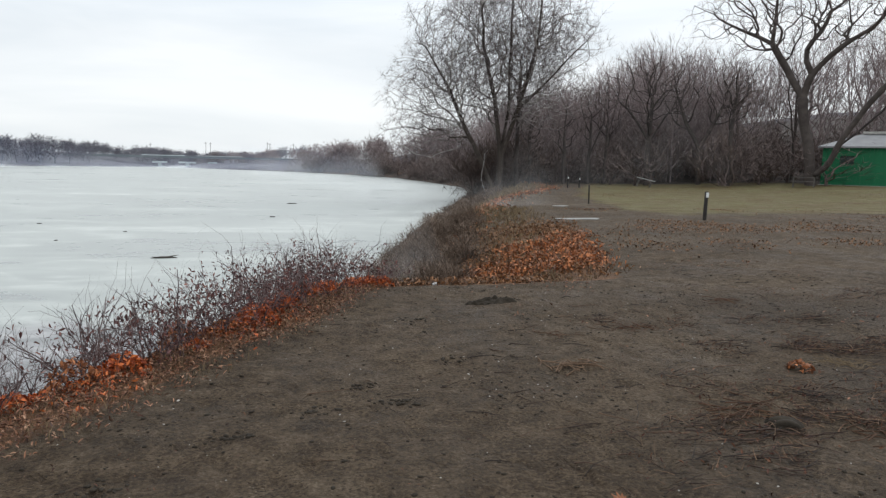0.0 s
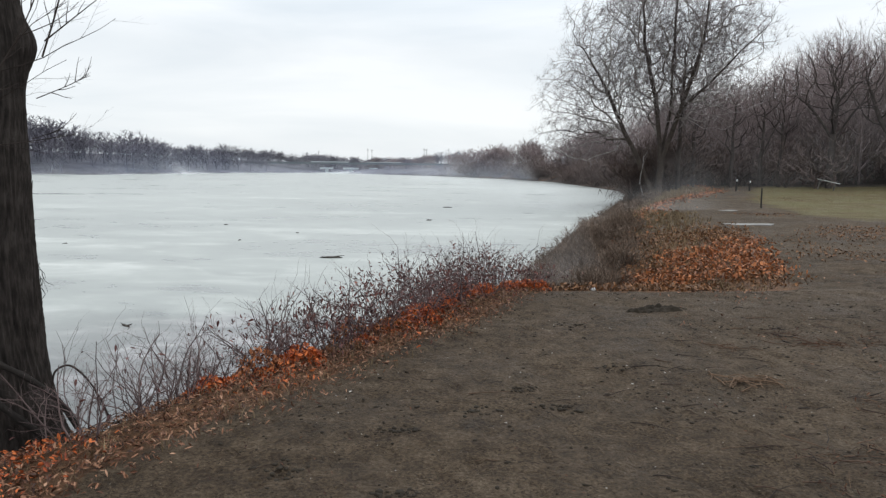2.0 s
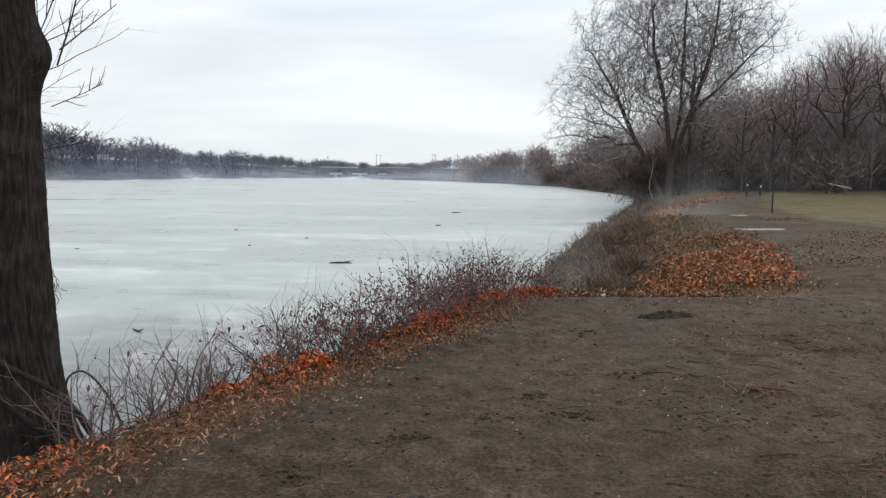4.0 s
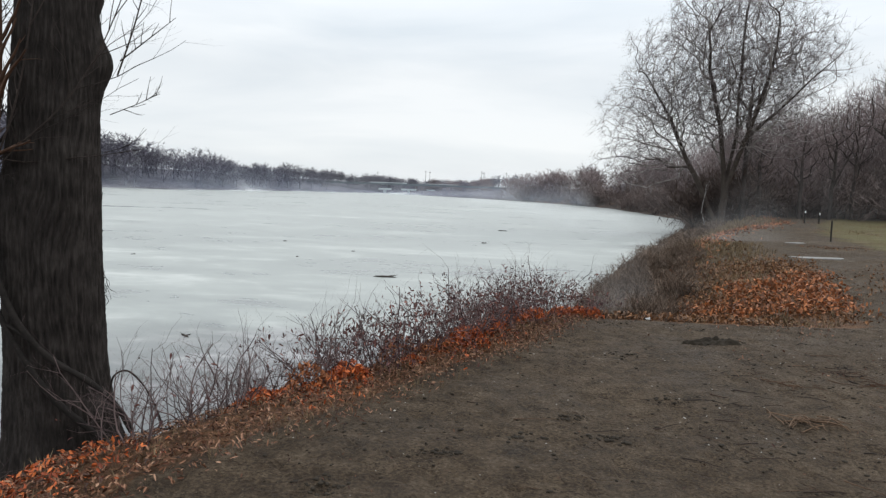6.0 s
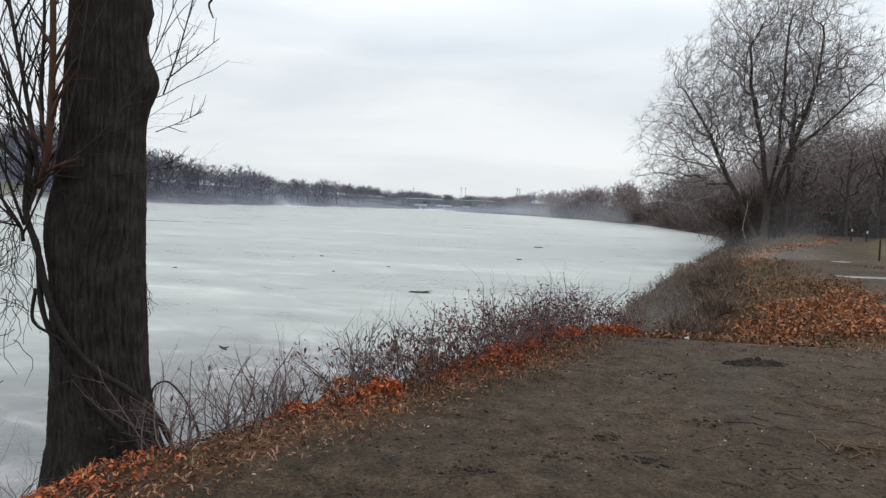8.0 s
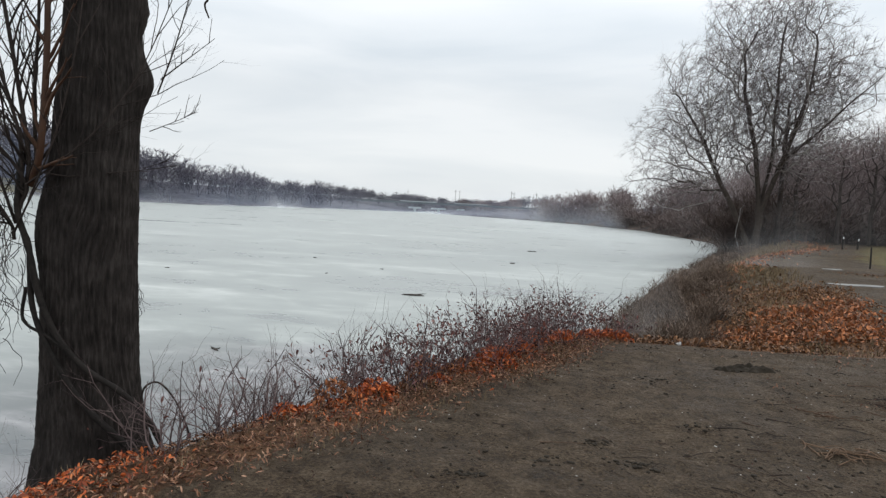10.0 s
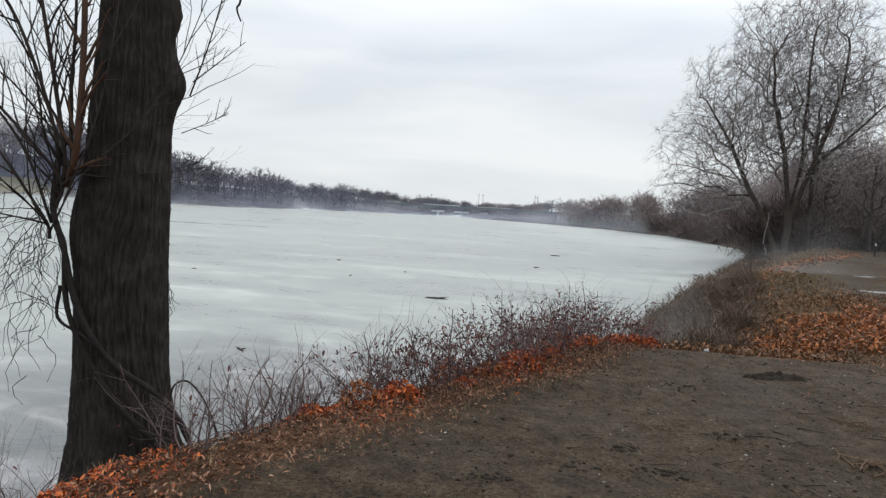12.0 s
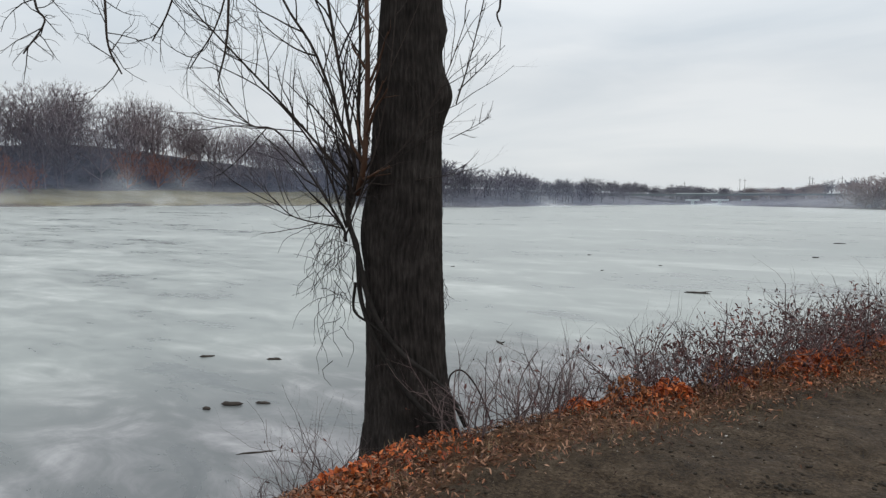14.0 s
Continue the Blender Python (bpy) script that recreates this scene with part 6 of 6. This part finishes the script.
bare = lambda x, y: (shore(x, y) > 2.1) * (0.25 + 0.75 * smooth(-0.2, 0.4, wave(x, y, 2.2, 37)))
clods("earth_clods", 2600, 0.004, 0.019, (-2.0, 7), (2.0, 9.2), bare, CLOD, "small dark trodden clods in the dirt", 81)
clods("pale_grit", 420, 0.003, 0.0095, (-1.5, 6), (2.0, 9), bare, speckled("pale grit", [(0.3, (0.3, 0.28, 0.25)), (0.7, (0.55, 0.52, 0.48))], 20, 0.8, 0.3, 0), "small pale chips on the dirt", 82)


def earth_pile(x, y, rad, tall, n, seed, label):
    """A low crumbled mound of soil with loose clods at its foot."""
    rng = np.random.RandomState(seed)
    root = new("earth_pile")
    root.location = (x, y, ground_z(x, y))
    tagged(root, label, "earth pile", "dark earth piles")
    g = 34
    u = np.linspace(-1.15, 1.15, g)
    ux, uy = np.meshgrid(u, u, indexing="ij")
    r = np.hypot(ux, uy) + 0.75 * wave(ux, uy, 5, seed + 200)
    body = np.clip(1 - r * r, 0, 1) ** 0.7
    crumbs = np.abs(wave(ux, uy, 8, seed + 300)) * 1.8 + np.abs(wave(ux, uy, 17, seed + 400)) * 0.6 + 0.3
    px, py = ux * rad * 1.7, uy * rad * 0.85
    z = height(px + x, py + y) - root.location.z - 0.006 + tall * body * crumbs * (r < 1)
    i = np.arange(g * g).reshape(g, g)
    me = sheet("mound", np.stack([px, py, z], -1).reshape(-1, 3), np.stack([i[:-1, :-1], i[1:, :-1], i[1:, 1:], i[:-1, 1:]], -1).reshape(-1, 4))
    me.polygons.foreach_set("use_smooth", np.ones(len(me.polygons), bool))
    me.materials.append(CLOD)
    part("mound", me, root)
    for k in range(n):
        a = rng.uniform(0, math.tau)
        q = rad * rng.uniform(0.9, 1.5)
        c = np.array([[q * 1.6 * math.cos(a), q * 0.8 * math.sin(a), 0.0]])
        c[0, 2] = ground_z(x + c[0, 0], y + c[0, 1]) - root.location.z + 0.002
        part("clod", lump_mesh("clod", rng, c, [tall * rng.uniform(0.1, 0.3)], CLOD, 0.6, 2), root)


earth_pile(1.83, 7.42, 0.14, 0.055, 9, 1, "dug heap of black earth on the dirt")
earth_pile(1.55, 7.3, 0.07, 0.03, 4, 2, "small spill of black earth")
tagged(new("clod", lump_mesh("clod", np.random.RandomState(4), [(2.75, 3.58, ground_z(2.75, 3.58) + 0.02)], [0.105], CLOD, 0.5, 4)), "dark rounded clod of earth and bark in the drift", "clod")
clods("scuffed_earth", 520, 0.008, 0.024, (-1.6, 1.6), (2.6, 6.8), lambda x, y: sum(np.exp(-((x - a) / 0.09) ** 2 - ((y - b) / 0.06) ** 2) for a, b in ((-1.09, 3.19), (-0.46, 3.02), (0.43, 4.25), (-0.14, 4.13), (0.2, 4.6), (-0.55, 3.75), (0.95, 5.2), (0.75, 6.6))), CLOD, "scuffs of dark crumbled earth", 83)


def paper_cup():
    root = new("paper_cup")
    root.matrix_world = pose(1.33, 9.05, ground_z(1.33, 9.05) + 0.03, 0, 78, 30)
    tagged(root, "crumpled white paper cup lying on the leaves", "cup")
    part("wall", tube_mesh("wall", [([(0, 0, -0.03), (0, 0, -0.027), (0, 0, 0.03), (0, 0, 0.03), (0, 0, -0.024), (0, 0, -0.024)], [0.001, 0.017, 0.024, 0.022, 0.015, 0.001], 16)], WHITE), root)


paper_cup()


def single_leaf(x, y, size, seed, label, tilt=0.3):
    rng = np.random.RandomState(seed)
    root = new("fallen_leaf")
    root.location = (x, y, ground_z(x, y) + 0.014)
    tagged(root, label, "leaf", "large fallen leaves")
    bm = bmesh.new()
    n = 22
    ring = [bm.verts.new((math.cos(a) * r, math.sin(a) * r, 0.22 * size * (r / size) ** 2 + rng.normal(0, 0.02) * size))
            for a, r in ((math.tau * k / n, size * (0.55 if k % 2 else rng.uniform(0.8, 1.1)) * (0.75 + 0.25 * math.cos(math.tau * k / n))) for k in range(n))]
    mid = bm.verts.new((0, 0, 0))
    for k in range(n):
        bm.faces.new((mid, ring[k], ring[(k + 1) % n]))
    me = bpy.data.meshes.new("blade")
    bm.to_mesh(me)
    bm.free()
    me.materials.append(LEAF_RUST)
    part("blade", me, root)
    part("stalk", tube_mesh("stalk", [([(-size * 0.3, 0, 0.005), (-size * 1.1, size * 0.1, 0.01)], [0.002, 0.0015], 4)], STICK), root)
    root.rotation_euler = (rng.normal(0, tilt), rng.normal(0, tilt), rng.uniform(0, 6.28))


single_leaf(1.26, 2.78, 0.085, 5, "large orange-brown curled leaf on the dirt")
single_leaf(1.36, 2.82, 0.06, 6, "large orange-brown curled leaf on the dirt")
for k, (x, y) in enumerate([(3.6, 4.7), (3.68, 4.66), (3.74, 4.72), (4.75, 4.6), (4.85, 4.64), (3.9, 3.4), (5.1, 5.6), (4.4, 3.9)]):
    single_leaf(x, y, 0.07, 20 + k, "large brown curled leaf on the dirt")
leaf_pile(3.66, 4.69, 0.1, 0.05, 45, 201, LEAF_RUST, "small clump of rust leaves on the dirt")
stick_heap(4.2, 4.82, 44, 0.26, 0.08, 0.24, 0.0032, 0.03, 77, "flattened tuft of yellow straw on the dirt", STRAW)

# ---- puddles on the path, the sky's reflection put into their pale colour ----
PUDDLE_SHEEN = speckled("pale puddle with painted sky sheen", [(0.35, (0.1, 0.095, 0.085)), (0.5, (0.18, 0.175, 0.165)), (0.65, (0.28, 0.275, 0.265))], 1.6, 0.45, 0.4, 0)


def puddle(x, y, a, b, turn):
    n = 40
    rim = [(a * math.cos(t) * (1 + 0.2 * math.sin(3 * t)), b * math.sin(t) * (1 + 0.25 * math.cos(2 * t))) for t in (math.tau * k / n for k in range(n))]
    ca, sa = math.cos(turn), math.sin(turn)
    v = [(x + p * ca - q * sa, y + p * sa + q * ca) for p, q in rim]
    z = max(ground_z(*p) for p in v) + 0.004
    bm = bmesh.new()
    top = [bm.verts.new((p[0], p[1], z)) for p in v]
    low = [bm.verts.new((p[0], p[1], z - 0.15)) for p in v]
    bm.faces.new(top)
    for k in range(n):
        bm.faces.new((top[k], low[k], low[(k + 1) % n], top[(k + 1) % n]))
    me = bpy.data.meshes.new("puddle")
    bm.to_mesh(me)
    bm.free()
    me.materials.append(PUDDLE_SHEEN)
    tagged(new("puddle", me), "shallow puddle on the dirt path, coloured pale for sky reflection", "puddle", kind="structure")


puddle(7.1, 19.1, 0.7, 0.35, 0.2)
puddle(8.7, 25.5, 0.35, 0.3, 0.5)

# ---- steam that drifts over the ice, and sheets added as aerial haze ----
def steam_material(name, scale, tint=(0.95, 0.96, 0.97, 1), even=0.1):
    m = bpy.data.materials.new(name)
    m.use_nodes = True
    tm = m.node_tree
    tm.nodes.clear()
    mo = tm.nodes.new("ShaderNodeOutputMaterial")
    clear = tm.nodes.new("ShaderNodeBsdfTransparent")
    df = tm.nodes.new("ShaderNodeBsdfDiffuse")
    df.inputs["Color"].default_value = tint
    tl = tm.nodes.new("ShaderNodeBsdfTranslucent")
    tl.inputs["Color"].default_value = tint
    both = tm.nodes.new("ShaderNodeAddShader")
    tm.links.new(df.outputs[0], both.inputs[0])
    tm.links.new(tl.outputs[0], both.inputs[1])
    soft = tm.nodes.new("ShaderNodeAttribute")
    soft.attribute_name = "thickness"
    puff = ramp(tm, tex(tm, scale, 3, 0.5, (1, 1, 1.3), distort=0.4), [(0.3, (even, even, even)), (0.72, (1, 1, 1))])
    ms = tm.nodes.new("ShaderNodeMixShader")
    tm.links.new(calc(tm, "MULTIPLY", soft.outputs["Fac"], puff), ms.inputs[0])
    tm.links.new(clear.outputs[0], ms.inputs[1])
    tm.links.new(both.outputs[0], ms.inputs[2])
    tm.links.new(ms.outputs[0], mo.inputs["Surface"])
    return m


STEAM_NEAR, STEAM_FAR = steam_material("thin drifting steam", 0.4), steam_material("thin distant steam", 0.11)
# aerial haze is put into a blue sheet colour
AIR_HAZE = steam_material("blue haze of distant air", 0.02, (0.5, 0.61, 0.86, 1), 0.8)


def steam(line, z0, tall, dense, label, seed, ends=0.25, foot=0.08, mat=None, fade=1.5):
    """A veil of steam or tinted haze that stands along a line, thick below and thinning upwards."""
    line = np.asarray(line, float)
    cut = np.concatenate([[0], np.cumsum(np.hypot(*np.diff(line, axis=0).T))])
    n, k = 48, 14
    s = np.linspace(0, 1, n)
    px, py = np.interp(s * cut[-1], cut, line[:, 0]), np.interp(s * cut[-1], cut, line[:, 1])
    rng = np.random.RandomState(seed)
    h = tall * (0.75 + 0.25 * np.sin(s * rng.uniform(9, 16) + rng.uniform(0, 6)))
    u = np.linspace(0, 1, k)
    x = px[:, None] + 0.06 * tall * np.sin(u[None] * 4 + s[:, None] * 9)
    y = py[:, None] + 0.06 * tall * np.cos(u[None] * 5 + s[:, None] * 7)
    z = z0 + h[:, None] * u[None]
    i = np.arange(n * k).reshape(n, k)
    me = sheet("steam", np.stack([x, y, z], -1).reshape(-1, 3), np.stack([i[:-1, :-1], i[1:, :-1], i[1:, 1:], i[:-1, 1:]], -1).reshape(-1, 4))
    t = dense * (smooth(0, ends, s) * (1 - smooth(1 - ends, 1, s)))[:, None] * ((1 - u) ** fade * smooth(0, foot, u))[None]
    att = me.color_attributes.new("thickness", "FLOAT_COLOR", "POINT")
    att.data.foreach_set("color", np.repeat(t.ravel().astype(np.float32), 4))
    me.polygons.foreach_set("use_smooth", np.ones(len(me.polygons), bool))
    me.materials.append(mat or STEAM_FAR if mat or np.hypot(line[0][0], line[0][1]) > 80 else STEAM_NEAR)
    ob = tagged(new("steam", me), label, "steam", kind="stuff")
    return ob


HAZE = "thin white steam and added haze off the ice"
steam([(-212, 40), (-188, 86), (-160, 113), (-138, 136), (-100, 130), (-82, 136), (-78, 163), (-70, 186), (-52, 204), (-22, 188), (0, 160), (6, 140)], WATER, 1.3, 0.4, HAZE, 1, 0.05, 0.02)
# faint tall curtain added as aerial haze to lighten the far woods
steam([(-190, 50), (-165, 100), (-130, 130), (-95, 122), (-70, 165), (-50, 198), (-20, 180), (3, 148), (8, 118)], WATER, 8, 0.14, HAZE, 2, 0.05, 0.2)
# two blue-tinted sheets added to haze the hills and the far reach
steam([(-205, 20), (-185, 85), (-150, 128), (-120, 134)], WATER, 34, 0.09, "blue-tinted sheet added as haze before the wooded hill", 13, 0.05, 0.05, AIR_HAZE, 1.6)
steam([(-120, 128), (-84, 140), (-68, 180), (-50, 200), (-24, 182), (0, 150), (8, 120)], WATER, 9, 0.1, "blue-tinted sheet added as haze at the river's far end", 14, 0.08, 0.05, AIR_HAZE, 1.6)
steam([(-178, 88), (-150, 112)], WATER, 13, 0.42, HAZE, 3, 0.48, 0.3)
steam([(-190, 55), (-176, 80)], WATER, 10, 0.3, HAZE, 4, 0.48, 0.3)
steam([(-72, 140), (-66, 152)], WATER, 4, 0.4, HAZE, 5, 0.45, 0.2)
steam([(-22, 128), (-6, 112), (10, 92)], WATER, 7, 0.2, HAZE, 6, 0.35, 0.12)
steam([(-9, 69), (0, 68), (10, 64)], WATER, 3.0, 0.16, HAZE, 7, 0.4, 0.3)
steam([(-1, 44), (3, 42.5), (6, 41)], WATER, 3.0, 0.16, HAZE, 12, 0.4, 0.3)
steam([(3.5, 41), (9, 39), (16, 37)], -0.6, 4.0, 0.09, HAZE, 8, 0.45, 0.3)
steam([(1.5, 24), (6, 25), (11, 27)], -0.8, 2.4, 0.22, HAZE, 9, 0.45, 0.4)
steam([(-0.8, 12), (1.0, 12.2), (3.2, 12.8)], -1.2, 2.1, 0.22, HAZE, 10, 0.48, 0.4)
steam([(3, 52), (12, 52), (22, 50), (34, 44)], -1.0, 13, 0.05, HAZE, 11, 0.4, 0.3)
